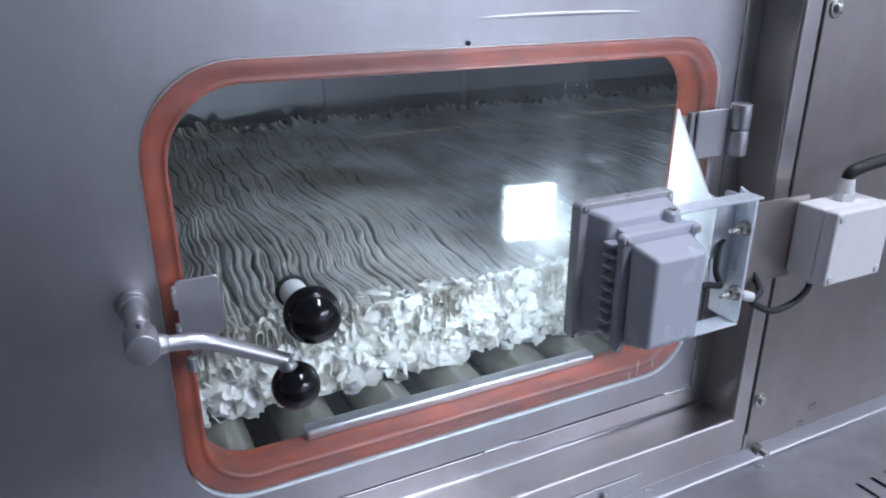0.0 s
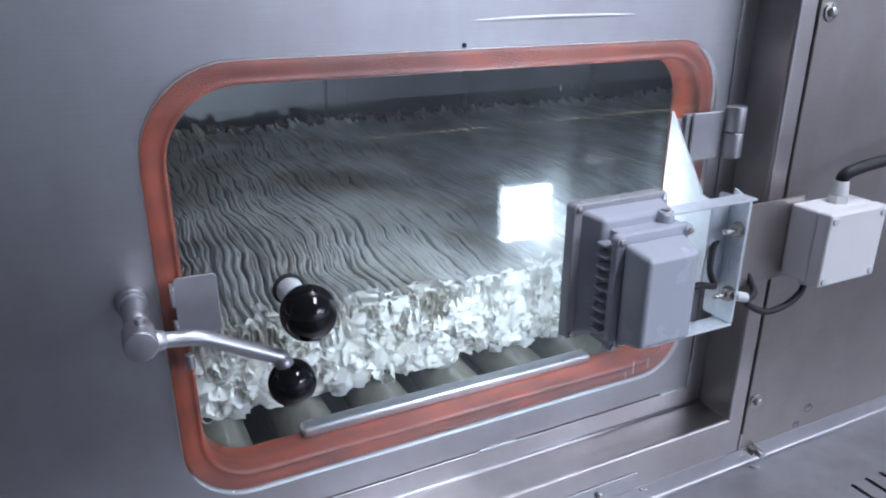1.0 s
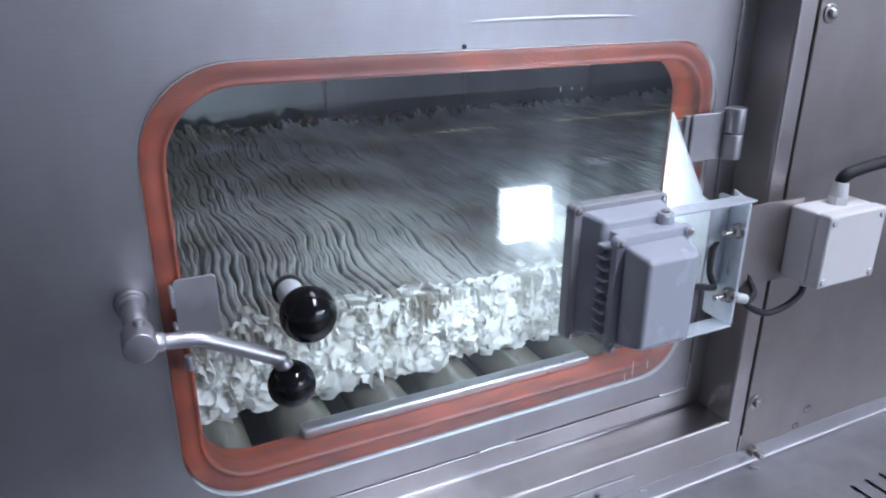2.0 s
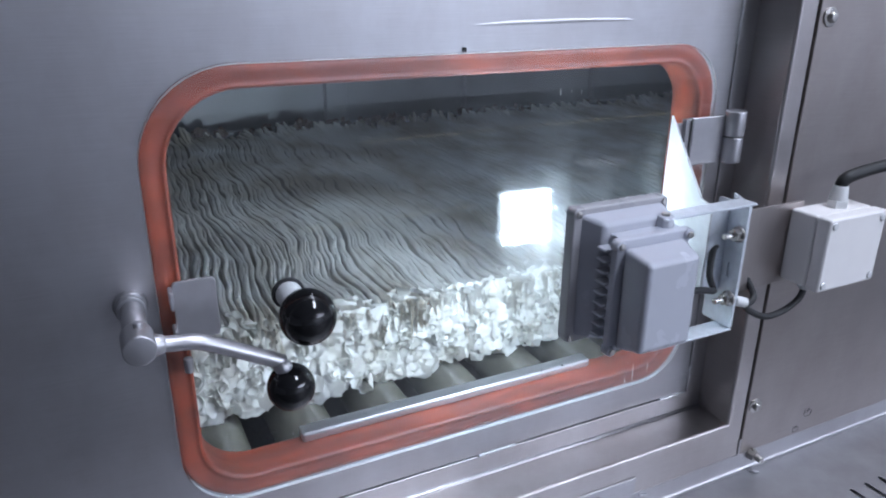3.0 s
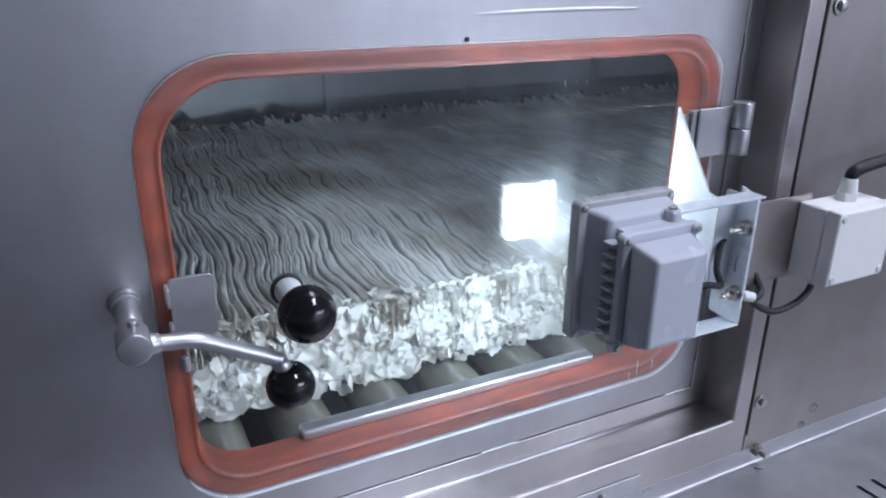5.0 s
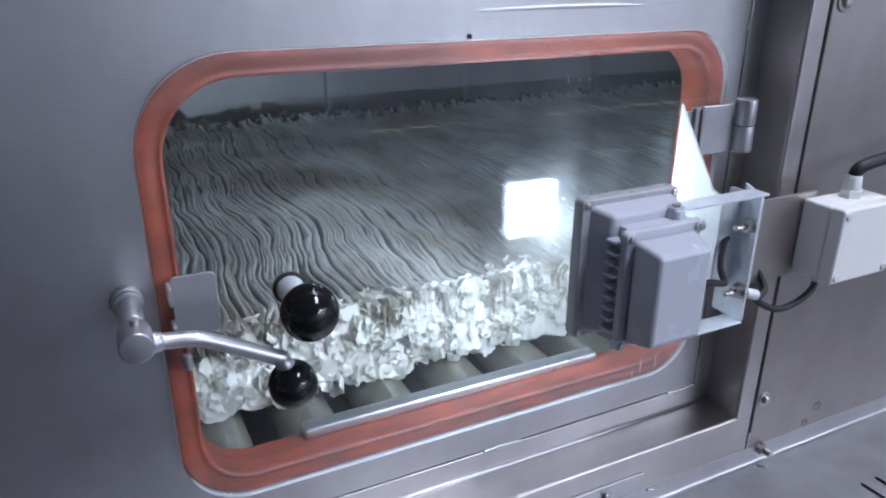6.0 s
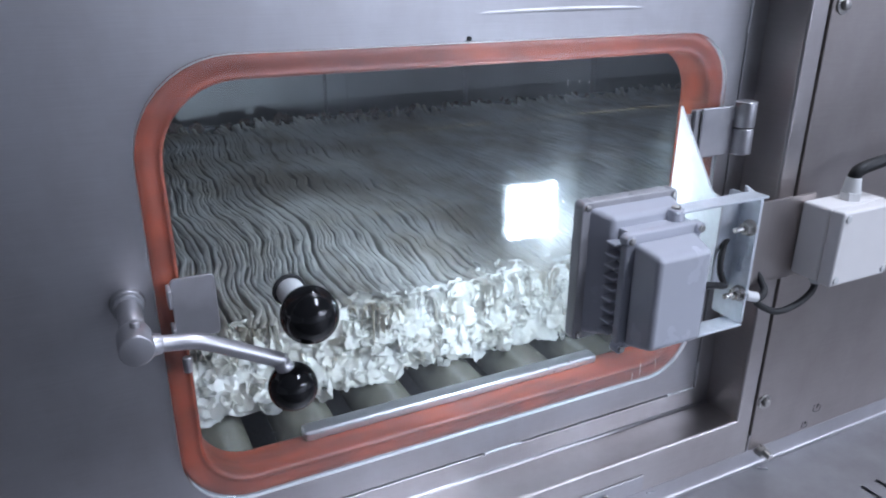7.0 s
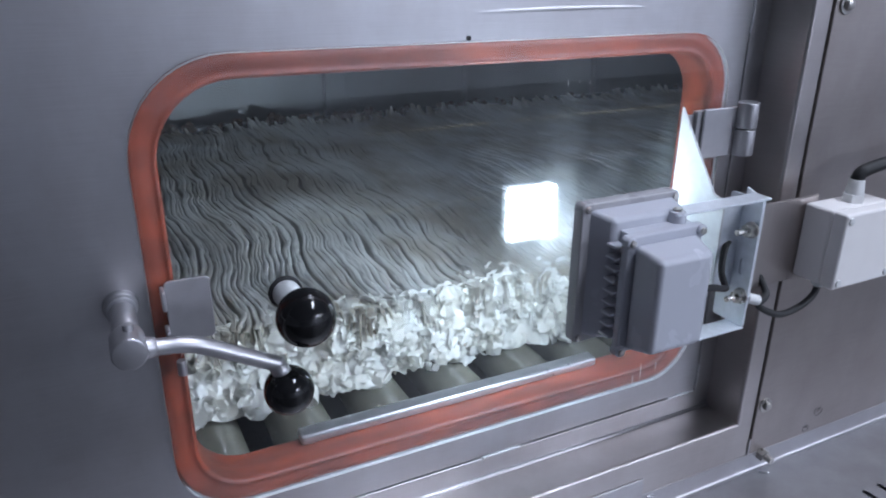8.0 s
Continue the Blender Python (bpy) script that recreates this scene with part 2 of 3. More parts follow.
def rod(a, b, r, r2=None, sides=24, bevel=0.0):
    d = (Vector(b) - Vector(a)).length
    bm = bmesh.new()
    bmesh.ops.create_cone(bm, cap_ends=True, segments=sides, radius1=r, radius2=r if r2 is None else r2, depth=d)
    bmesh.ops.translate(bm, verts=bm.verts, vec=(0, 0, d / 2))
    if bevel:
        rim = [e for e in bm.edges if len(e.link_faces) == 2 and any(len(f.verts) > 4 for f in e.link_faces)]
        bmesh.ops.bevel(bm, geom=rim, offset=bevel, segments=3, affect="EDGES", profile=0.5)
    return turn_to(bm, a, b)


def ball(at, r):
    bm = bmesh.new()
    bmesh.ops.create_uvsphere(bm, u_segments=40, v_segments=24, radius=r)
    bmesh.ops.translate(bm, verts=bm.verts, vec=at)
    return bm


def smooth_path(points, steps=8):
    pts = [Vector(p) for p in points]
    ext = [2 * pts[0] - pts[1]] + pts + [2 * pts[-1] - pts[-2]]
    out = []
    for i in range(1, len(ext) - 2):
        a, b, c, d = ext[i - 1:i + 3]
        for k in range(steps):
            t = k / steps
            out.append(0.5 * (2 * b + (c - a) * t + (2 * a - 5 * b + 4 * c - d) * t * t + (3 * b - a - 3 * c + d) * t ** 3))
    return out + [pts[-1]]


def tube(points, r, sides=12, rings=None, steps=8):
    """A round tube along a smooth path; rings(i) scales its radius."""
    pts = smooth_path(points, steps)
    bm = bmesh.new()
    loops = []
    for i, p in enumerate(pts):
        d = (pts[min(i + 1, len(pts) - 1)] - pts[max(i - 1, 0)]).normalized()
        q = d.to_track_quat("Z", "Y")
        rr = r * (rings(i) if rings else 1)
        loops.append([bm.verts.new(p + q @ Vector((rr * math.cos(2 * math.pi * k / sides), rr * math.sin(2 * math.pi * k / sides), 0)))
                      for k in range(sides)])
    for a, b in zip(loops, loops[1:]):
        for k in range(sides):
            bm.faces.new((a[k], a[(k + 1) % sides], b[(k + 1) % sides], b[k]))
    bm.faces.new(loops[0])
    bm.faces.new(loops[-1])
    return bm


def rounded(x0, x1, z0, z1, r, n=10, soft=0.0):
    """The outline of a rectangle with round corners; the upper corner at x0 is rounder by soft."""
    out = []
    s = r + soft
    for cx, cz, a0, r in ((x1 - r, z1 - r, 0, r), (x0 + s, z1 - s, 90, s), (x0 + r, z0 + r, 180, r), (x1 - r, z0 + r, 270, r)):
        for k in range(n + 1):
            a = radians(a0 + 90 * k / n)
            out.append((cx + r * math.cos(a), cz + r * math.sin(a)))
    return out


def slab(outline, y0, y1, holes=(), bevel=0.0, segments=2):
    """A plate in the plane of the wall: an outline in x and z with holes, from y0 to y1."""
    bm = bmesh.new()
    edges = []
    for loop in (outline, *holes):
        vs = [bm.verts.new((x, y0, z)) for x, z in loop]
        edges += [bm.edges.new((vs[i], vs[(i + 1) % len(vs)])) for i in range(len(vs))]
    bmesh.ops.triangle_fill(bm, edges=edges, use_beauty=True, use_dissolve=False)
    got = bmesh.ops.extrude_face_region(bm, geom=bm.faces[:])
    bmesh.ops.translate(bm, verts=[v for v in got["geom"] if isinstance(v, bmesh.types.BMVert)], vec=(0, y1 - y0, 0))
    if bevel:
        bmesh.ops.recalc_face_normals(bm, faces=bm.faces)
        rim = [e for e in bm.edges if len(e.link_faces) == 2 and e.calc_face_angle(0) > 1.2 and abs(e.verts[0].co.y - e.verts[1].co.y) < 1e-6]
        bmesh.ops.bevel(bm, geom=rim, offset=bevel, segments=segments, affect="EDGES", profile=0.5)
    return bm


def ring(outer, inner, profile):
    """A frame between two outlines with the same number of points. profile: (share from outer to inner, y) round the section."""
    bm = bmesh.new()
    n = len(outer)
    loops = [[bm.verts.new((o[0] + (i[0] - o[0]) * s, y, o[1] + (i[1] - o[1]) * s)) for s, y in profile] for o, i in zip(outer, inner)]
    m = len(profile)
    for k in range(n):
        a, b = loops[k], loops[(k + 1) % n]
        for j in range(m):
            bm.faces.new((a[j], a[(j + 1) % m], b[(j + 1) % m], b[j]))
    return bm


def plate_x(x0, x1, outline):
    """A plate in the y-z plane between x0 and x1; outline in y and z."""
    bm = bmesh.new()
    f = bm.faces.new([bm.verts.new((x0, y, z)) for y, z in outline])
    got = bmesh.ops.extrude_face_region(bm, geom=[f])
    bmesh.ops.translate(bm, verts=[v for v in got["geom"] if isinstance(v, bmesh.types.BMVert)], vec=(x1 - x0, 0, 0))
    return bm


def plate_with_slots(x, thick, outline, holes):
    """A plate in the y-z plane at x, with holes; outlines in y and z."""
    bm = slab(outline, 0, thick, holes)
    for v in bm.verts:
        v.co = Vector((x + v.co.y, v.co.x, v.co.z))
    return bm


# ---------------------------------------------------------------- machine front
OUT = rounded(-0.2165, 0.331, -0.206, 0.166, 0.056, 10, 0.017)
INN = rounded(-0.197, 0.3125, -0.1875, 0.147, 0.043, 10, 0.014)
CUT = rounded(-0.2150, 0.3295, -0.2045, 0.1645, 0.0545, 10, 0.017)

solid("wall_front", slab([(-1.2, -0.2455), (0.3600, -0.2455), (0.3600, 1.0), (-1.2, 1.0)], 0.0, 0.05, [CUT], 0.0008), STEEL,
      "brushed stainless steel machine wall around the window", "wall", "structure")
solid("wall_edge_strip", slab([(-1.2, -0.2721), (0.3849, -0.2721), (0.3849, 1.0), (0.3622, 1.0), (0.3622, -0.2477), (-1.2, -0.2477)], 0.0, 0.05, (), 0.0006), STEEL,
      "stainless steel strip bordering the recessed wall", "wall", "structure")
solid("frame", slab([(-1.2, -0.3350), (0.4115, -0.3350), (0.4115, 1.0), (0.3850, 1.0), (0.3850, -0.2725), (-1.2, -0.2725)], 0.05, -0.048, (), 0.0036, 8), STEEL_FRAME,
      "brushed stainless steel machine frame with post and sill", "frame", "structure")
solid("sill_bend", tube([(-1.2, -0.0012, -0.2720), (0.384, -0.0012, -0.2720)], 0.0022, 12), STEEL, "rounded inner bend of the steel sill", "sill", "structure", True)
solid("wall_panel", box(0.4140, 3.0, -0.0485, -0.040, -0.3350, 1.0, 0.0012), STEEL_WARM, "flat stainless steel side panel bolted to the frame", "panel", "structure")
solid("seam_filler", box(0.4114, 0.4141, -0.0483, -0.040, -0.3350, -0.3020), STEEL, "closed foot of the panel joint", "panel", "structure")
solid("panel_backing", box(0.4120, 3.0, -0.0385, 0.05, -0.3225, 1.0), DARK, "dark gap behind the side panel", "panel", "structure")

# ledge: upstand, bend and slotted shelf
bm = bmesh.new()
bend = [radians(9 * k) for k in range(11)]
prof = ([(-0.0491, -0.3232)] + [(-0.0491 - 0.004 * (1 - math.cos(a)), -0.3438 - 0.004 * math.sin(a)) for a in bend] +
        [(-0.0531, -0.3498)] + [(-0.0471 - 0.006 * (1 - math.cos(a)), -0.3438 - 0.006 * math.sin(a)) for a in reversed(bend)] + [(-0.0471, -0.3232)])
ends = [[bm.verts.new((x, y, z)) for y, z in prof] for x in (-1.2, 3.0)]
for j in range(len(prof)):
    k = (j + 1) % len(prof)
    bm.faces.new((ends[0][j], ends[1][j], ends[1][k], ends[0][k]))
solid("ledge_upstand", bm, STEEL, "folded stainless steel upstand of the ledge", "ledge", "structure")
bm = bmesh.new()
slots = [rounded(0.507 + 0.0262 * k, 0.5135 + 0.0262 * k, -0.172, -0.134, 0.003, 4) for k in range(8)]
bm = slab([(-1.2, -0.0532), (-1.2, -0.26), (3.0, -0.26), (3.0, -0.0532)], -0.3478, -0.3498, slots)
bmesh.ops.transform(bm, verts=bm.verts, matrix=Matrix(((1, 0, 0, 0), (0, 0, 1, 0), (0, 1, 0, 0), (0, 0, 0, 1))))
solid("ledge", bm, STEEL_DULL, "wide stainless steel ledge with a row of slots", "ledge", "structure")
solid("ledge_body", box(-1.2, 3.0, -0.255, -0.06, -1.3, -0.37), STEEL_DULL, "closed lower body of the machine", "cabinet", "structure")

# window seal and glass
seal = ring(OUT, INN, [(0.06, 0.002), (0.06, 0.036), (0.97, 0.036), (1.0, 0.033), (1.0, 0.003), (0.97, -0.0012), (0.88, -0.0030), (0.82, -0.0027), (0.78, -0.0021), (0.70, -0.0018), (0.60, -0.0020), (0.48, -0.0027), (0.36, -0.0031), (0.14, -0.0032), (0.06, -0.0022), (0.02, -0.0002)])
door = thing("window_1", (0.331, 0, -0.02), "hinged clear glass inspection window with orange seal", "window", "", "structure")
part("seal", seal, SEAL, door, "orange silicone seal", True)
pane = part("pane", slab(OUT, -0.0115, -0.0035, (), 0.0012), GLASS, door, "clear glass pane with rounded corners")
pane.visible_shadow = False
pane.data.materials.append(GROUND)
for p in pane.data.polygons:           # the ground edge all round
    if abs(p.normal.y) < 0.4:
        p.material_index = 1

# steel strip on the inner lower edge of the window
strip = box(-0.107, 0.224, 0.022, 0.039, -0.1874, -0.1772, 0.003, 3)
solid("retaining_bar", strip, BAR, "bright steel retaining bar inside the window", "bar", "", True)


# ---------------------------------------------------------------- drying chamber
CX0, CX1, CY1, CZ0, CZ1 = -0.75, 2.6, 1.40, -0.40, 0.42
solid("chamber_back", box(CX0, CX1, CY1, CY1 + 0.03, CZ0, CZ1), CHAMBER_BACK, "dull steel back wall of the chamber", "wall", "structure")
solid("chamber_ceiling", box(CX0, CX1, 0.052, CY1, CZ1, CZ1 + 0.03), CHAMBER, "dull steel chamber ceiling", "ceiling", "structure")
# shade under the rollers is put into the floor's colour
solid("chamber_floor", box(CX0, CX1, 0.052, CY1, CZ0 - 0.03, CZ0), DARK, "chamber floor coloured near-black for the shade between the rollers", "floor", "structure")
solid("chamber_end_left", box(CX0 - 0.03, CX0, 0.052, CY1, CZ0, CZ1), CHAMBER, "dull steel chamber end wall", "wall", "structure")
solid("chamber_end_right", box(CX1, CX1 + 0.03, 0.052, CY1, CZ0, CZ1), CHAMBER, "dull steel chamber end wall", "wall", "structure")
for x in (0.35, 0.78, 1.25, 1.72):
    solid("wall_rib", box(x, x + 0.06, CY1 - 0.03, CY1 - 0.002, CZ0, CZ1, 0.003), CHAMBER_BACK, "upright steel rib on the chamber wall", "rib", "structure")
# rail in the darkened steel, drawn as the dark strip behind the bed
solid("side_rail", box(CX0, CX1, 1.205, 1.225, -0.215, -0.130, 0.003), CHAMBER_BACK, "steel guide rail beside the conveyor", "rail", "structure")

# ---------------------------------------------------------------- conveyor rollers
R_ROLL, PITCH, Z_ROLL = 0.033, 0.094, -0.258
ROLLERS = []


def build_roller(at):
    ob = thing("roller", at, "grey steel conveyor roller under the noodle sheets", "roller", "conveyor rollers")
    bm = bmesh.new()
    n, ys = 28, [0.062, 0.064, 1.326, 1.328]
    loops = [[bm.verts.new((at[0] + r * math.cos(2 * math.pi * k / n), y, at[2] + r * math.sin(2 * math.pi * k / n))) for k in range(n)]
             for y, r in zip(ys, (R_ROLL - 0.002, R_ROLL, R_ROLL, R_ROLL - 0.002))]
    for a, b in zip(loops, loops[1:]):
        for k in range(n):
            bm.faces.new((a[k], a[(k + 1) % n], b[(k + 1) % n], b[k]))
    bm.faces.new(loops[0])
    bm.faces.new(loops[-1])
    part("drum", bm, ROLLER, ob, "", True)
    part("shaft", rod((at[0], 0.053, at[2]), (at[0], 1.339, at[2]), 0.010), STEEL_SATIN, ob, "", True)
    return ob


first = build_roller((-0.359, 0.69, Z_ROLL))
ROLLERS.append(first)
for k in range(1, 27):
    ROLLERS.append(copy_thing(first, pose(-0.359 + PITCH * k, 0.69, Z_ROLL)))

# ---------------------------------------------------------------- bed of noodle sheets
Z_BED, H_BED, Y_NEAR, Y_FAR = Z_ROLL + R_ROLL + 0.002, 0.096, 0.160, 1.165
BED = thing("noodle_sheet_bed", (0.8, 0.7, Z_BED), "dense bed of thin off-white noodle sheets standing on the rollers", "noodle sheets")


def wobble(x, y, z, s):
    return noise.noise(Vector((x * s, y * s, z * s)))


# each sheet is folded over, so its crest is a rounded ridge that runs across the conveyor
NS = 112
u = np.linspace(0, 1, NS)
YS = Y_NEAR + (Y_FAR - Y_NEAR) * u ** 1.5
FOLD = [(-0.95, 0.0), (-1.0, 0.60), (-1.0, 0.968), (-0.94, 0.988), (-0.66, 0.997), (0.0, 1.0), (0.66, 0.997), (0.94, 0.988), (1.0, 0.968), (1.0, 0.60), (0.95, 0.0)]
NZ = len(FOLD)
X0, X1, STEP = -0.34, 1.64, 0.0034
GRID = [(j * NZ + i, (j + 1) * NZ + i, (j + 1) * NZ + i + 1, j * NZ + i + 1) for j in range(NS - 1) for i in range(NZ - 1)]
at = Vector(BED["origin"])
run_v, run_f = [], []
for k in range(int((X1 - X0) / STEP)):
    x = X0 + STEP * k + random.uniform(-0.0010, 0.0010)
    high = random.gauss(-0.001, 0.0004)
    slant = random.gauss(0, 0.0003)
    near, far = random.uniform(-0.012, 0.012), random.uniform(-0.03, 0.02)
    lean = random.uniform(-0.007, 0.002)
    wide = random.uniform(0.0025, 0.0040)
    verts = []
    for y in YS:
        shared = 0.046 * wobble(x * 0.6, y * 1.0, 0.3, 2.4) + 0.018 * wobble(x, y, 5.0, 6.0) + 0.007 * wobble(x, y * 0.8, 6.0, 21.0)
        own = 0.0024 * wobble(k * 0.30, y, 1.0, 11.0) + 0.0010 * wobble(k * 1.7, y, 2.0, 26.0)
        rise = H_BED + high + 0.004 * wobble(x, y, 9.0, 6.0) + 0.0005 * wobble(k * 0.9, y, 3.0, 8.0) + 0.0006 * wobble(k * 1.9, y, 7.0, 26.0) + 0.0005 * wobble(k * 1.1, y, 3.5, 70.0)
        # sheets cling together in bundles, with a deep crease here and there between two
        rise += 0.0028 * wobble(k * 0.022, y * 0.5, 21.0, 6.0) + 0.0010 * wobble(k * 0.06, y, 23.0, 7.0) + 0.0010 * wobble(k * 0.8, y, 25.0, 42.0)
        crease = wobble(k * 0.045, y * 0.8, 31.0, 7.0)
        rise -= 0.024 * max(0.0, crease - 0.30)
        end = max(0.0, 1 - (y - Y_NEAR) / 0.05)
        tail = max(0.0, (y - (Y_FAR - 0.06)) / 0.06)
        rise += tail * max(-0.014, 0.020 * wobble(k * 0.041, y, 4.0, 9.0) + 0.022 * wobble(k * 0.023, y, 8.0, 5.0) + 0.016 * wobble(k * 1.7, y, 4.0, 9.0))
        half = wide * (1 + 0.5 * wobble(k * 1.3, y, 6.0, 30.0))
        for a, s in FOLD:
            curl = 0.0075 * end * wobble(k * 0.8, y * 1.3, s * 0.16 + 3, 34.0) + 0.004 * end * wobble(k * 1.9, y, s * 0.2, 60.0)
            verts.append((x + shared + own * (0.3 + s) + lean * s ** 2.2 + curl + a * half - at.x,
                          y + (near + 0.012 * (0.5 - s) + 0.010 * wobble(k * 1.3, a, s, 3.1)) * end + far * tail - at.y,
                          Z_BED + rise * s + a * slant * s - at.z))
    if k >= 298:             # the far run of the bed
        run_f += [tuple(len(run_v) + i for i in q) for q in GRID]
        run_v += verts
        continue
    me = bpy.data.meshes.new("noodle_sheet")
    me.from_pydata(verts, [], GRID)
    me.materials.append(SHEET)
    for p in me.polygons:
        p.use_smooth = True
    ob = new("noodle_sheet", me)
    ob.parent = BED

me = bpy.data.meshes.new("sheet_run")
me.from_pydata(run_v, [], run_f)
me.materials.append(SHEET)
for p in me.polygons:
    p.use_smooth = True
ob = new("sheet_run", me)
ob.parent = BED
tagged(ob, "closely packed off-white noodle sheets", kind="stuff")

# curled sheet ends along the front of the bed
PETALS = []
for v in range(24):
    me = bpy.data.meshes.new("curl")
    vs = []
    form = v % 3
    n, m = ((13, 4), (11, 6), (9, 8))[form]
    w, h = random.uniform(0.015, 0.034), random.uniform(0.013, 0.027)
    c1, c2, tw = random.uniform(0.2, 1.1), random.uniform(-0.5, 0.7), random.uniform(-0.7, 0.7)
    f, ph = random.uniform(5, 9), random.uniform(0, 6)
    sweep, rad = radians(random.uniform(150, 330)), random.uniform(0.0032, 0.0075)
    fold_at, fold_way, fold = random.uniform(-0.25, 0.25), random.uniform(-0.9, 0.9), random.uniform(-0.6, 0.6)
    corner = [(random.uniform(-0.14, 0.10), random.uniform(-0.14, 0.10)) for _ in range(4)]
    for j in range(m):
        for i in range(n):
            a, b = i / (n - 1) - 0.5, j / (m - 1) - 0.5
            if form == 0:       # a loop, open towards the front
                q = ph + sweep * (a + 0.5)
                rr = rad * (1 + 0.9 * max(0, a) ** 2 * 4 + 0.15 * math.sin(3 * q))
                vs.append((rr * math.cos(q) * (1 + 0.3 * b), rr * math.sin(q) * (1.15 - 0.3 * b) + 0.002 * b, h * 0.8 * b + 0.0015 * math.sin(3 * q)))
            else:               # a torn flat scrap with one sharp crease and a lifted edge
                ra, rb = a * math.sqrt(1 - 1.1 * b * b), b * math.sqrt(1 - 1.1 * a * a)
                for (cx, cz), (px, pz) in zip(corner, ((-1, -1), (1, -1), (1, 1), (-1, 1))):
                    share = (0.5 + px * a) * (0.5 + pz * b)
                    ra, rb = ra + px * cx * share, rb + pz * cz * share
                ra += 0.035 * math.sin(13 * b + ph) * abs(2 * a) ** 3
                rb += 0.035 * math.sin(12 * a + 2 * ph) * abs(2 * b) ** 3
                deep = fold * abs(a - fold_at - fold_way * b) + 0.55 * c2 * b * b + 0.35 * tw * a * b + (0.05 if form == 1 else 0.02) * math.sin(f * (a + 0.4 * b) * 1.6 + ph)
                vs.append((w * ra, h * rb, w * deep * 0.55))
    me.from_pydata(vs, [], [(j * n + i, j * n + i + 1, (j + 1) * n + i + 1, (j + 1) * n + i) for j in range(m - 1) for i in range(n - 1)])
    me.materials.append(CURL)
    for p in me.polygons:
        p.use_smooth = True
    PETALS.append(me)


def petal_pose(x):
    s = random.random() ** 0.8
    z = Z_BED + 0.003 + s * (H_BED - 0.010)
    y = Y_NEAR - 0.006 + 0.012 * (s - 0.5) + random.uniform(-0.006, 0.006) + 0.012 * wobble(x, z, 0, 18.0)
    if random.random() < 0.06:          # ragged ends standing up along the edge
        y += random.uniform(0.0, 0.035)
        z = Z_BED + H_BED + random.uniform(-0.014, -0.003)
    return (Matrix.Translation(Vector((x, y, z)) - Vector(BED["origin"])) @
            Euler((radians(90 + random.gauss(-14, 15)), random.gauss(0, 0.24), random.gauss(0, 0.38))).to_matrix().to_4x4())


for k in range(300):
    ob = new("curl", random.choice(PETALS))
    ob.parent = BED
    ob.matrix_basis = petal_pose(random.uniform(-0.24, 0.20))
loose_v, loose_f = [], []
for k in range(2000):
    me = random.choice(PETALS)
    m = petal_pose(random.uniform(-0.24, 0.20) if k < 700 else random.uniform(0.20, 0.62) if k < 1580 else random.uniform(0.62, 1.3))
    base = len(loose_v)
    loose_v += [tuple(m @ v.co) for v in me.vertices]
    loose_f += [tuple(base + i for i in p.vertices) for p in me.polygons]
for k in range(80):          # crumbs lying on the bed
    me = random.choice(PETALS)
    m = (Matrix.Translation(Vector((random.uniform(-0.2, 1.1), random.uniform(0.20, 0.95), Z_BED + H_BED + random.uniform(-0.003, 0.002))) - at) @
         Euler((random.gauss(0, 0.5), random.gauss(0, 0.5), random.uniform(0, 6))).to_matrix().to_4x4() @ Matrix.Scale(random.uniform(0.08, 0.24), 4))
    base = len(loose_v)
    loose_v += [tuple(m @ v.co) for v in me.vertices]
    loose_f += [tuple(base + i for i in p.vertices) for p in me.polygons]
me = bpy.data.meshes.new("curled_ends")
me.from_pydata(loose_v, [], loose_f)
me.materials.append(CURL)
for p in me.polygons:
    p.use_smooth = True
ob = new("curled_ends", me)
ob.parent = BED
tagged(ob, "frilly white curled sheet ends", kind="stuff")

# scraps standing along the far edge of the bed, coloured dark brown as unlit sheet backs
for k in range(150):
    me = random.choice(PETALS).copy()
    me.materials.clear()
    me.materials.append(BROWN)
    ob = new("dried_scrap", me)
    ob.parent = BED
    x = random.uniform(-0.10, 0.85) if k < 100 else random.uniform(0.2, 1.9)
    ob.matrix_basis = (Matrix.Translation(Vector((x, Y_FAR + random.uniform(0.0, 0.03), Z_BED + H_BED + random.uniform(-0.008, 0.008))) - at) @
                       Euler((radians(90 + random.gauss(0, 20)), random.gauss(0, 0.5), random.gauss(0, 0.5))).to_matrix().to_4x4() @ Matrix.Scale(random.uniform(0.7, 1.3), 4))

# ---------------------------------------------------------------- flood light on its bracket
lx, lz = 0.1645, -0.0215


def frustum(x0, x1, z0, z1, y0, X0, X1, Z0, Z1, y1, bevel, segments=3):
    """A cast block whose face at y0 spans x0..x1, z0..z1 and whose face at y1 spans X0..X1, Z0..Z1."""
    bm = box(x0, x1, y1, y0, z0, z1)
    for v in bm.verts:
        if abs(v.co.y - y1) < 1e-6:
            v.co.x = X0 if v.co.x < (x0 + x1) / 2 else X1
            v.co.z = Z0 if v.co.z < (z0 + z1) / 2 else Z1
    bmesh.ops.bevel(bm, geom=bm.edges, offset=bevel, segments=segments, affect="EDGES", profile=0.5)
    return bm


flood = thing("flood_light", (lx, -0.10, lz), "grey cast flood light shining through the glass", "flood light")
MOUTH = rounded(lx - 0.0480, lx + 0.0480, lz - 0.0575, lz + 0.0575, 0.004)
rim = part("front_rim", slab(rounded(lx - 0.0515, lx + 0.0515, lz - 0.0635, lz + 0.0635, 0.005), -0.0665, -0.079, [MOUTH], 0.0013), PAINT_RIM, flood)
part("lens", box(0.1235, 0.2055, -0.0760, -0.0735, -0.0775, 0.0345, 0.0008, 1), LENS, flood, "glowing white lens")
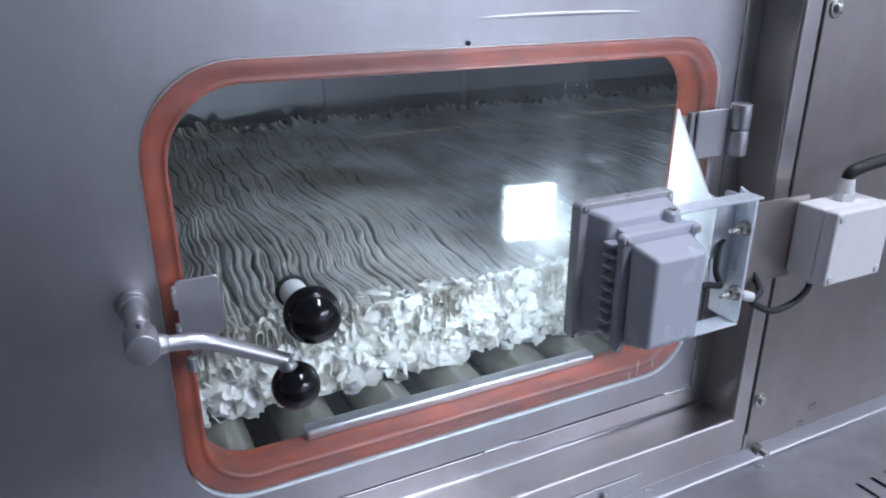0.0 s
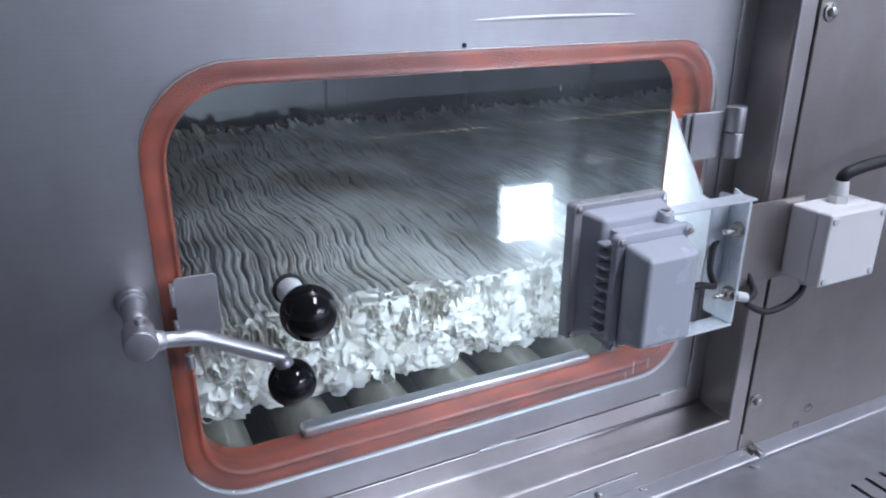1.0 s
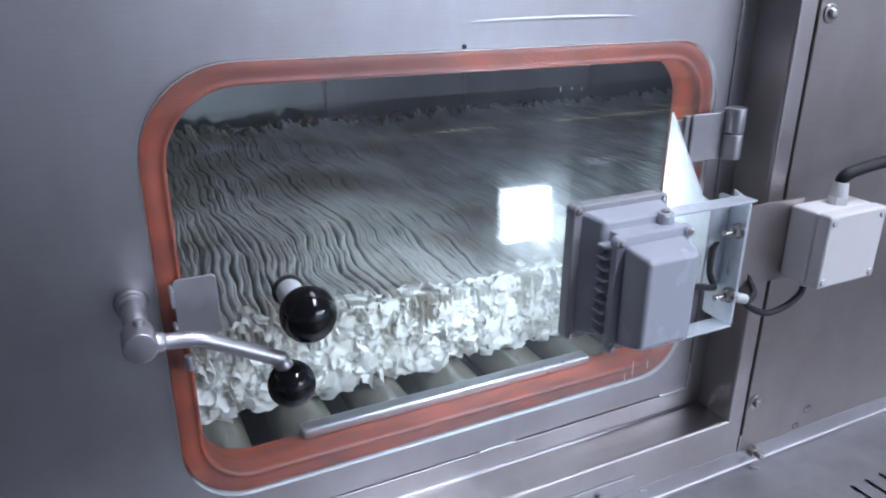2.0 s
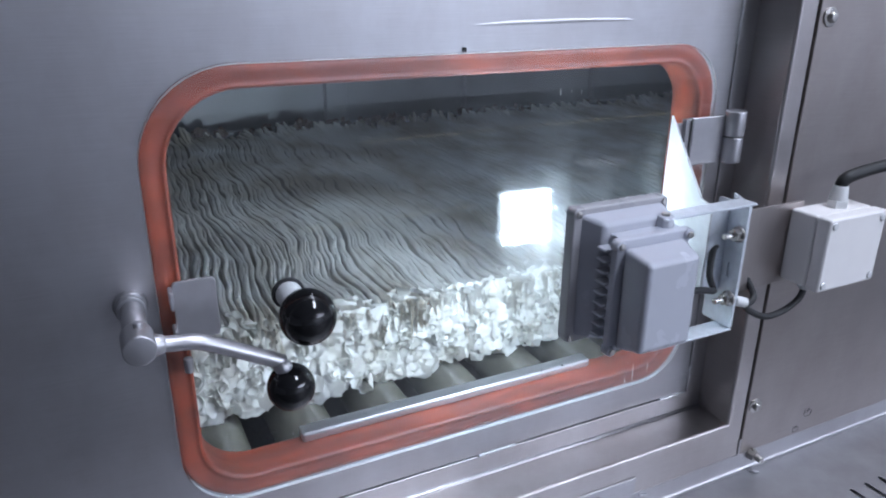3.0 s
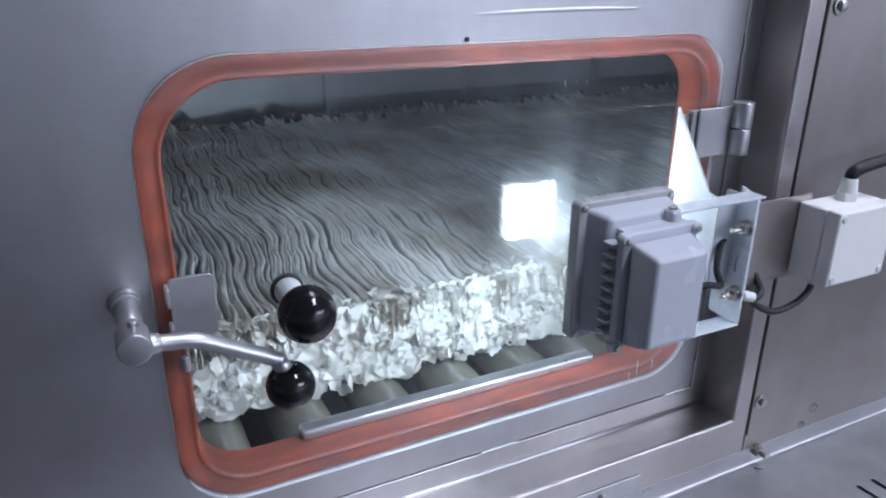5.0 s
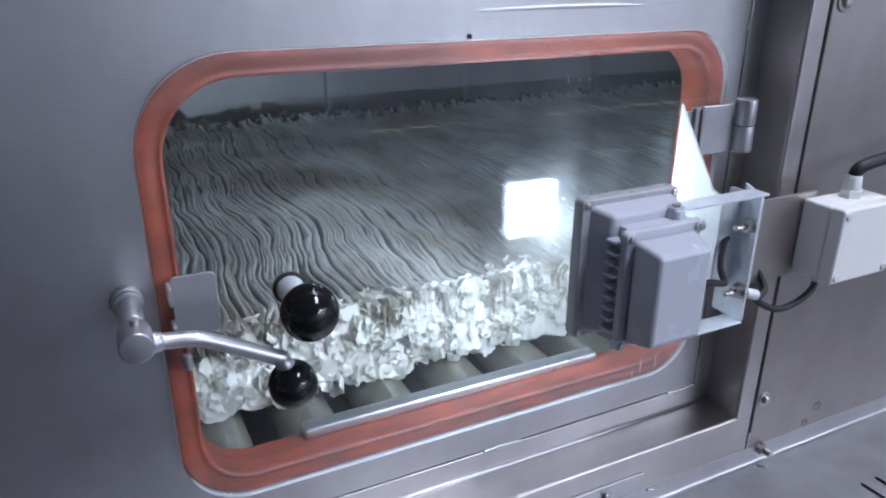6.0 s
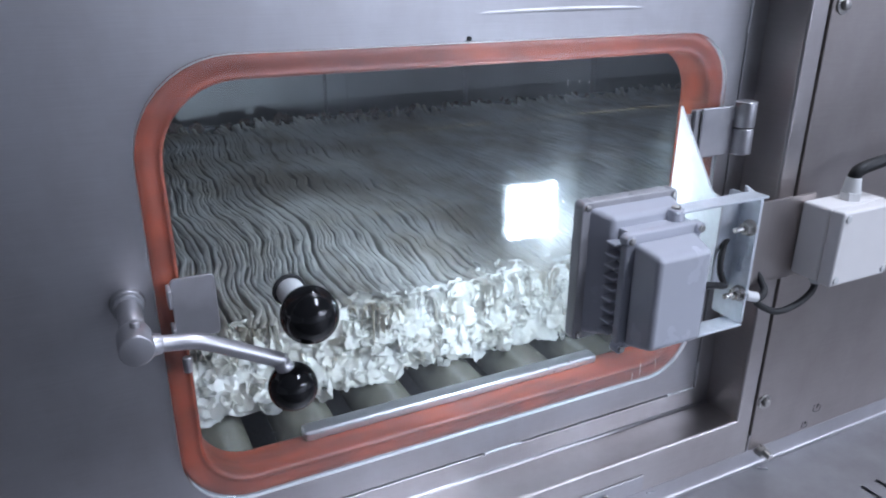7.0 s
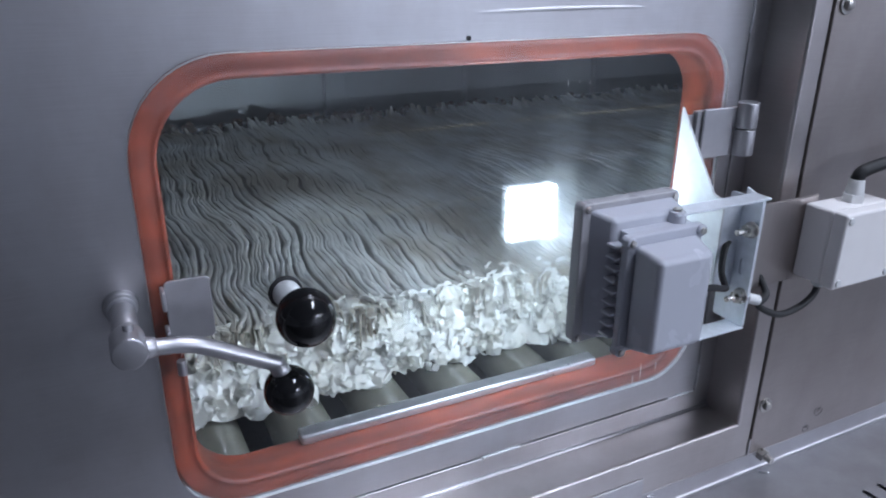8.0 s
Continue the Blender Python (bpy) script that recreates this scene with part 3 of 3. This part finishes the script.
# unseen plate added behind the lens to stop light leaking past the rim
part("reflector_tray", box(0.1150, 0.2140, -0.0789, -0.0764, -0.0830, 0.0400), PAINT_RIM, flood)
part("housing_dome", frustum(0.1195, 0.2108, -0.0795, 0.0372, -0.0755, 0.1320, 0.2070, -0.0760, 0.0318, -0.0965, 0.0042, 4), PAINT, flood)
part("housing_step", frustum(0.1390, 0.2080, -0.0770, 0.0225, -0.0955, 0.1395, 0.2075, -0.0765, 0.0220, -0.1095, 0.0012), PAINT, flood)
sink = part("heat_sink", box(0.1378, 0.1400, -0.1075, -0.0955, -0.0690, 0.0150, 0.0005), PAINT, flood)
for k in range(9):
    z = -0.0690 + k * 0.0100
    part("fin", box(0.1262, 0.1400, -0.1085, -0.0955, z, z + 0.0024, 0.0006, 1), PAINT, sink)
plate = part("cover_flange", frustum(0.1300, 0.2110, -0.0815, 0.0240, -0.1090, 0.1310, 0.2100, -0.0805, 0.0232, -0.1160, 0.0016), PAINT, flood)
part("driver_cover", frustum(0.1370, 0.2035, -0.0775, 0.0170, -0.1160, 0.1385, 0.1930, -0.0690, 0.0125, -0.1475, 0.0050, 4), PAINT, flood)
for sx in (-1, 1):
    for sz in (-1, 1):
        part("screw", rod((lx + sx * 0.0465, -0.079, lz + sz * 0.0585), (lx + sx * 0.0465, -0.0812, lz + sz * 0.0585), 0.0030, None, 14, 0.0006), BOLT, rim, "steel screw", True)
        at = (0.1705 + sx * 0.0370, -0.03 + sz * 0.0485)
        part("screw_boss", rod((at[0], -0.1095, at[1]), (at[0], -0.1185, at[1]), 0.0052, 0.0048, 18, 0.0008), PAINT, plate, "", True)
        part("screw", rod((at[0], -0.1180, at[1]), (at[0], -0.1205, at[1]), 0.0030, None, 14, 0.0006), BOLT, plate, "steel screw", True)
for ob in flood.children:
    if ob.name.split(".")[0] in ("housing_dome", "housing_step", "heat_sink", "cover_flange", "driver_cover"):
        softened(ob)
# swivel bail: two arms and a base that stands across them
TOPZ, LOWZ, BX = 0.0265, -0.1015, 0.2985
part("bail", box(0.1900, BX + 0.0022, -0.1060, -0.0870, TOPZ + 0.0020, TOPZ + 0.0042, 0.0006, 1), ZINC, flood, "zinc-plated swivel bail")
part("bail_bend", box(BX, BX + 0.0022, -0.0995, -0.0800, TOPZ - 0.0020, TOPZ + 0.0041, 0.0006, 1), ZINC, flood)
part("lower_arm", box(0.1990, BX + 0.0022, -0.0995, -0.0785, LOWZ - 0.0022, LOWZ, 0.0006, 1), ZINC, flood, "zinc-plated bail arm")
part("bail_base", plate_with_slots(BX, 0.0022, rounded(-0.0995, -0.0620, LOWZ + 0.0002, TOPZ - 0.0002, 0.003),
                                   [rounded(-0.0745, -0.0690, -0.050, -0.021, 0.0026, 5), rounded(-0.0900, -0.0845, -0.0505, -0.0345, 0.0026, 5)]),
     ZINC, flood, "zinc-plated bail base with slots")
part("pivot_boss", rod((0.1960, -0.0990, TOPZ - 0.006), (0.1960, -0.0990, TOPZ + 0.0052), 0.0080, 0.0070, 18, 0.001), PAINT, flood, "", True)
part("pivot_boss", rod((0.2010, -0.0890, LOWZ + 0.026), (0.2010, -0.0890, LOWZ - 0.0045), 0.0085, 0.0070, 18, 0.001), PAINT, flood, "", True)
part("pivot_bolt", rod((0.1960, -0.0990, TOPZ + 0.0052), (0.1960, -0.0990, TOPZ + 0.0074), 0.0042, None, 6, 0.0004), BOLT, flood)

bracket = thing("lamp_bracket", (0.285, -0.02, -0.04), "bent stainless steel bracket holding the flood light", "bracket")
part("gusset", plate_x(0.2730, 0.2755, [(-0.0122, 0.098), (-0.0640, 0.0262), (-0.0780, 0.0232), (-0.0780, -0.066), (-0.0122, -0.100)]), BRIGHT, bracket)
part("gusset_lip", box(0.2755, 0.2984, -0.0780, -0.0755, -0.066, 0.0225, 0.0005, 1), ZINC, bracket)
part("gusset_foot", box(0.2755, 0.3000, -0.0145, -0.0118, -0.100, 0.090, 0.0005, 1), STEEL, bracket)
part("angle_leg", plate_x(0.3008, 0.3030, [(-0.0985, 0.0262), (-0.0770, 0.0330), (-0.0770, -0.0745), (-0.0985, -0.0745)]), ZINC, bracket)
part("carrier_plate", box(0.3031, 0.4000, -0.0810, -0.0785, -0.0740, 0.0140, 0.0008, 1), STEEL_POST, bracket)
for z, y in ((-0.0035, -0.0925), (-0.0705, -0.0925)):
    part("bolt", rod((0.2785, y, z), (0.3085, y, z), 0.0028, None, 12, 0.0005), BOLT, bracket, "", True)
    part("nut", rod((0.2900, y, z), (0.2962, y, z), 0.0062, None, 6), BOLT, bracket)
    part("washer", rod((0.2962, y, z), (0.2984, y, z), 0.0078, None, 20), BOLT, bracket, "", True)

# ---------------------------------------------------------------- junction box and cables
jb = thing("junction_box", (0.426, -0.10, -0.03), "pale grey plastic junction box on the bracket", "junction box")
part("base", box(0.3805, 0.464, -0.1120, -0.0812, -0.0675, 0.0085, 0.003, 3), BOX, jb)
softened(jb.children[0])
lid = part("lid", box(0.3800, 0.4645, -0.1275, -0.1122, -0.0680, 0.0090, 0.003, 3), BOX, jb)
for x in (0.3868, 0.4575):
    for z in (-0.0608, 0.0020):
        part("screw", rod((x, -0.1270, z), (x, -0.1290, z), 0.0038, None, 16, 0.0007), WHITE_PLASTIC, lid, "", True)
softened(lid)
gland = part("cable_gland", rod((0.4265, -0.098, 0.008), (0.4265, -0.098, 0.0165), 0.0105, None, 6, 0.0005), WHITE_PLASTIC, jb, "white plastic cable gland")
part("gland_cap", rod((0.4265, -0.098, 0.0165), (0.4265, -0.098, 0.031), 0.0088, 0.007, 20, 0.001), WHITE_PLASTIC, gland, "", True)
part("lower_gland", rod((0.398, -0.100, -0.066), (0.398, -0.100, -0.076), 0.0075, 0.006, 16, 0.001), WHITE_PLASTIC, jb, "", True)
solid("conduit", tube([(0.4265, -0.098, 0.030), (0.4278, -0.0985, 0.0355), (0.437, -0.1005, 0.0405), (0.462, -0.105, 0.0462), (0.52, -0.12, 0.058), (0.66, -0.14, 0.085), (0.80, -0.10, 0.15), (0.82, -0.055, 0.20)],
                       0.0064, 14, lambda i: 1.0 if i % 2 else 0.88, 20), RUBBER, "black corrugated conduit leaving the junction box", "cable", "", True)
solid("cable", tube([(0.3985, -0.100, -0.076), (0.392, -0.101, -0.086), (0.372, -0.102, -0.0945), (0.345, -0.102, -0.0965), (0.322, -0.099, -0.086), (0.312, -0.0975, -0.0755), (0.300, -0.0950, -0.0715)],
                    0.0034, 10), RUBBER, "black rubber cable looping under the junction box", "cable", "", True)
solid("cable", tube([(0.306, -0.0935, -0.0745), (0.322, -0.094, -0.082), (0.337, -0.090, -0.078), (0.338, -0.080, -0.066), (0.330, -0.074, -0.050), (0.33, -0.06, -0.03)], 0.0034, 10), RUBBER,
      "black rubber cable looping behind the bracket", "cable", "", True)
solid("cable", tube([(0.2990, -0.0715, -0.024), (0.2880, -0.0760, -0.020), (0.2790, -0.0815, -0.026), (0.2745, -0.0860, -0.044), (0.2790, -0.0890, -0.058), (0.2700, -0.0960, -0.056), (0.240, -0.107, -0.045), (0.206, -0.112, -0.040)], 0.0032, 10), RUBBER,
      "short black cable into the flood light", "cable", "", True)
solid("cable_ferrule", rod((0.3028, -0.0955, -0.0725), (0.316, -0.0985, -0.0765), 0.0052, None, 14, 0.001), WHITE_PLASTIC, "white plastic cable ferrule on the bracket", "ferrule", "", True)

# ---------------------------------------------------------------- hinge
hinge = thing("hinge", (0.335, -0.02, 0.07), "stainless steel hinge of the glass window", "hinge")
part("spacer", box(0.2870, 0.3150, -0.0185, -0.0116, 0.050, 0.0935, 0.0005, 1), STEEL_DULL, hinge)
part("leaf", box(0.2935, 0.3420, -0.0220, -0.0187, 0.0465, 0.0955, 0.0012, 2), STEEL_SATIN, hinge)
part("knuckle", rod((0.3450, -0.0260, 0.0745), (0.3450, -0.0260, 0.1000), 0.0105, None, 28, 0.0012), STEEL_SATIN, hinge, "", True)
part("lower_knuckle", rod((0.3450, -0.0260, 0.0475), (0.3450, -0.0260, 0.0737), 0.0105, None, 28, 0.0012), STEEL_SATIN, hinge, "", True)
part("frame_leaf", box(0.3450, 0.3600, -0.0180, -0.0005, 0.0485, 0.0727, 0.0008, 1), STEEL_SATIN, hinge)

# ---------------------------------------------------------------- latch and knob
latch = thing("latch", (-0.235, 0, -0.01), "satin steel swivel latch with black ball handle", "latch")
part("flange", rod((-0.235, 0.0, -0.009), (-0.235, -0.006, -0.009), 0.0128, 0.0118, 32, 0.001), STEEL_DULL, latch, "", True)
part("collar", rod((-0.235, -0.006, -0.009), (-0.235, -0.012, -0.009), 0.0104, 0.0112, 32, 0.001), STEEL_DULL, latch, "", True)
part("post", rod((-0.235, -0.010, -0.0095), (-0.235, -0.056, -0.0095), 0.0086, None, 32), STEEL_SATIN, latch, "", True)
part("hub", rod((-0.235, -0.054, -0.0095), (-0.235, -0.079, -0.0095), 0.0112, None, 36, 0.0012), STEEL_SATIN, latch, "", True)
lever = part("lever", tube([(-0.226, -0.067, -0.0125), (-0.214, -0.066, -0.0145), (-0.200, -0.066, -0.0165), (-0.188, -0.066, -0.021), (-0.160, -0.066, -0.036), (-0.138, -0.066, -0.048)], 0.0058, 16), STEEL_SATIN, latch, "", True)
part("ball", ball((-0.1335, -0.066, -0.0705), 0.0186), BLACK_GLOSS, lever, "glossy black ball", True)
part("ball_neck", rod((-0.142, -0.066, -0.046), (-0.1345, -0.066, -0.060), 0.0062, 0.007, 16), STEEL_SATIN, lever, "", True)
part("clamp_plate", slab(rounded(-0.2060, -0.1742, -0.0370, 0.0120, 0.004, 4), -0.0215, -0.0185, (), 0.0008), STEEL_SATIN, latch, "flat steel clamp plate")
part("clamp_flange", box(-0.2090, -0.2062, -0.0330, -0.0185, -0.006, 0.0085, 0.0008, 1), STEEL_SATIN, latch)
part("clamp_flange", box(-0.2090, -0.2062, -0.0330, -0.0185, -0.037, -0.022, 0.0008, 1), STEEL_SATIN, latch)
part("clamp_arm", box(-0.2300, -0.2040, -0.0420, -0.0340, -0.0335, -0.0265, 0.002, 2), STEEL_DULL, latch)
part("set_screw", rod((-0.2015, -0.025, -0.050), (-0.2015, -0.025, -0.062), 0.0035, None, 12, 0.0006), STEEL_SATIN, latch, "", True)
part("clamp_pad", box(-0.2010, -0.1800, -0.0185, -0.0117, -0.034, 0.004, 0.002), RUBBER, latch)

part("set_screw", rod((-0.2335, -0.064, 0.0005), (-0.2335, -0.064, 0.0055), 0.0034, None, 14, 0.0006), STEEL_SATIN, latch, "", True)
part("lever_collar", rod((-0.2262, -0.0672, -0.0124), (-0.2190, -0.0664, -0.0136), 0.0078, 0.0066, 20, 0.001), STEEL_SATIN, latch, "", True)
knob = thing("pull_knob", (-0.118, -0.0115, -0.016), "glossy black ball knob on the glass", "knob")
part("washer", rod((-0.118, -0.0117, -0.0165), (-0.118, -0.0145, -0.0165), 0.0135, None, 28, 0.0005), RUBBER, knob, "", True)
part("stem", rod((-0.118, -0.0145, -0.0165), (-0.118, -0.050, -0.0150), 0.0110, 0.0095, 28, 0.001), BRIGHT, knob, "", True)
part("ball", ball((-0.1170, -0.0660, -0.0145), 0.0218), BLACK_GLOSS, knob, "", True)


# ---------------------------------------------------------------- small things on the machine front
def bolt(at, r, label):
    ob = thing("bolt", at, label, "bolt", "frame bolts")
    x, y, z = at
    part("washer", rod((x, y, z), (x, y - 0.0018, z), r, None, 28, 0.0004), BOLT, ob, "", True)
    part("head", rod((x, y - 0.0018, z), (x, y - 0.0065, z), r * 0.62, r * 0.5, 6 if r < 0.0075 else 24, 0.0016), BOLT, ob, "", True)
    return ob


bolt((0.4255, -0.0485, -0.2565), 0.0095, "round head bolt with washer on the side panel")
bolt((0.4285, -0.0485, 0.1895), 0.0095, "round head bolt with washer on the side panel")
low = thing("stud", (0.4335, -0.0491, -0.3275), "hexagon nut on a threaded stud above the ledge", "stud", "frame bolts")
part("nut", rod((0.4335, -0.0491, -0.3275), (0.4335, -0.0575, -0.3275), 0.0078, None, 6), BOLT, low)
part("thread", rod((0.4335, -0.0575, -0.3275), (0.4335, -0.0665, -0.3275), 0.0042, None, 14, 0.0005), BOLT, low, "", True)

cover = thing("cover_plate", (0.0, -0.05, -0.31), "thin stainless cover plate screwed to the sill", "plate")
part("sheet", box(-0.30, 0.2480, -0.0505, -0.0482, -0.3215, -0.2995, 0.0006, 1), STEEL, cover)
part("screw", rod((0.196, -0.0505, -0.312), (0.196, -0.0550, -0.312), 0.0045, None, 16, 0.0006), BOLT, cover, "", True)


def weld(points, r):
    solid("weld_seam", tube(points, r, 8, lambda i: 0.7 + 0.5 * random.random(), 12), WELD, "rough tack weld on the panel joint", "weld", "structure", True)


weld([(0.072, -0.0002, -0.2470), (0.094, -0.0006, -0.2465), (0.117, -0.0002, -0.2467)], 0.0018)
weld([(0.318, -0.0002, -0.2462), (0.335, -0.0005, -0.2468), (0.358, -0.0002, -0.2464)], 0.0018)
weld([(0.3611, -0.0002, -0.2440), (0.3613, -0.0005, -0.228), (0.3610, -0.0002, -0.2120)], 0.0018)
weld([(0.3611, -0.0002, 0.162), (0.3613, -0.0005, 0.20), (0.3610, -0.0002, 0.24)], 0.0018)
weld([(0.4270, -0.0560, -0.3470), (0.4310, -0.0600, -0.3474), (0.4360, -0.0635, -0.3474)], 0.0016)
weld([(0.2560, -0.0493, -0.3270), (0.2620, -0.0496, -0.3285), (0.2670, -0.0493, -0.3300)], 0.0014)
# ridge added so that the wall shows a soft curved highlight
solid("pressed_bead", tube([(0.010, 0.0064, 0.1850), (0.06, 0.0057, 0.1872), (0.14, 0.0054, 0.1888), (0.22, 0.0057, 0.1884), (0.275, 0.0064, 0.1862)], 0.0058, 32), STEEL,
      "shallow ridge added to draw a light streak on the steel wall", "bead", "structure", True)
# dust and dried droplets on the outside of the glass, with painted highlight dashes
bm = bmesh.new()
for k in range(330):
    if k < 200:
        x, z = random.gauss(0.19, 0.085), random.gauss(0.045, 0.055)
    else:
        x, z = random.uniform(-0.18, 0.31), random.uniform(-0.17, 0.14)
    if not (-0.19 < x < 0.31 and -0.18 < z < 0.145):
        continue
    s = random.uniform(0.00010, 0.00026) * (1.7 if random.random() < 0.08 else 1)
    got = bmesh.ops.create_icosphere(bm, subdivisions=1, radius=s)
    for v in got["verts"]:
        v.co = Vector((x + v.co.x, -0.01155 + v.co.y * 0.3, z + v.co.z * random.uniform(0.9, 1.3)))
for x, z, h in ((0.139, 0.129, 0.0036), (0.151, 0.129, 0.0016), (0.162, 0.128, 0.0022), (0.2610, -0.1880, 0.0110), (0.2820, -0.1870, 0.0080), (0.2505, -0.1960, 0.0065)):      # pale dashes: three painted as small highlights, three as scratches in the corner
    got = bmesh.ops.create_icosphere(bm, subdivisions=1, radius=1)
    for v in got["verts"]:
        v.co = Vector((x + v.co.x * 0.00034, -0.01155 + v.co.y * 0.0003, z + v.co.z * h))
solid("dust_specks", bm, WHITE_PLASTIC, "pale dust, dried droplets and painted highlight dashes on the glass", "dust", "stuff")
# small black dot on the window's upper edge
solid("drain_hole", rod((0.047, -0.0003, 0.1680), (0.047, -0.0014, 0.1680), 0.0020, None, 12), DARK, "small dark pin above the window", "pin", "")


def scribble(x, z, s):
    pts = [(-1, 0.8), (-1.2, -0.4), (-0.6, -1.0), (0.6, -0.8), (0.9, 0.2)]
    solid("pen_mark", tube([(x + s * a, -0.0487, z + s * b) for a, b in pts], 0.00035, 6), INK, "faint handwritten pen mark on the steel panel", "mark", "")
    solid("pen_mark", tube([(x + s * a, -0.0487, z + s * b) for a, b in [(-0.3, 0.5), (-0.35, -0.2), (-0.2, 0.6), (0.2, 0.7), (0.1, 0.0)]], 0.00035, 6), INK,
          "faint handwritten pen mark on the steel panel", "mark", "")


scribble(0.530, -0.2950, 0.0065)
scribble(0.512, -0.3150, 0.0050)

# ---------------------------------------------------------------- the hall behind the camera
FZ = -1.3
solid("floor", box(-7, 9, -8, 2, FZ - 0.1, FZ), FLOOR, "grey epoxy factory floor", "floor", "structure")
solid("ceiling", box(-7, 9, -8, 2, 2.2, 2.3), HALL, "pale painted hall ceiling", "ceiling", "structure")
solid("wall_south", box(-7, 9, -8.1, -8, FZ, 2.2), HALL, "pale painted hall wall", "wall", "structure")
solid("wall_west", box(-7.1, -7, -8, 2, FZ, 2.2), HALL, "pale painted hall wall", "wall", "structure")
solid("wall_east", box(9, 9.1, -8, 2, FZ, 2.2), HALL, "pale painted hall wall", "wall", "structure")
solid("wall_north", box(-7, 9, 2.0, 2.1, FZ, 2.2), HALL, "pale painted hall wall", "wall", "structure")
solid("machine_side", box(-1.23, -1.2, -0.05, 1.8, FZ, 1.0), STEEL_DULL, "stainless steel end panel of the machine", "machine", "structure")
solid("machine_side", box(3.0, 3.03, -0.05, 1.8, FZ, 1.0), STEEL_DULL, "stainless steel end panel of the machine", "machine", "structure")
solid("machine_back", box(-1.2, 3.0, 1.77, 1.8, FZ, 1.0), STEEL_DULL, "stainless steel back panel of the machine", "machine", "structure")
solid("machine_base", box(-1.2, 3.0, -0.04, 1.77, FZ, -0.45), STEEL_DULL, "closed stainless steel base of the machine", "machine", "structure")
solid("machine_top", box(-1.23, 3.03, -0.05, 1.8, 1.0, 1.05), STEEL_DULL, "stainless steel top of the machine", "machine", "structure")
solid("floor_line", box(2.1, 3.55, -5.96, -5.90, FZ, FZ + 0.004), YELLOW, "yellow painted line on the floor", "line", "structure")
solid("floor_line", box(3.75, 8.0, -5.96, -5.90, FZ, FZ + 0.004), YELLOW, "yellow painted line on the floor", "line", "structure")
solid("floor_line", box(0.9, 3.0, -3.72, -3.69, FZ, FZ + 0.004), YELLOW, "yellow painted line on the floor", "line", "structure")
for x, y, watts, sx, sy in CEILING_LIGHTS:
    lightbox = thing("ceiling_light", (x, y, 2.2), "white fluorescent ceiling fitting", "lamp", "ceiling lights")
    part("tray", box(x - sx / 2 - 0.05, x + sx / 2 + 0.05, y - sy / 2 - 0.05, y + sy / 2 + 0.05, 2.17, 2.2, 0.004), WHITE_PLASTIC, lightbox)
    part("diffuser", box(x - sx / 2, x + sx / 2, y - sy / 2, y + sy / 2, 2.145, 2.17, 0.006), TUBE, lightbox, "glowing diffuser")


# ---------------------------------------------------------------- what moves
SPEED = 0.0128


def motions():
    steps = [0.5 * k for k in range(17)]
    home = BED.location.copy()
    walk(BED, [(t, pose(home.x - SPEED * t, home.y, home.z)) for t in steps])
    for ob in ROLLERS:
        at = ob.location.copy()
        walk(ob, [(t, pose(at.x, at.y, at.z, 0, -math.degrees(SPEED * t / R_ROLL), 0)) for t in (0, 1, 2, 3, 4, 5, 6, 7, 8)])


motions()
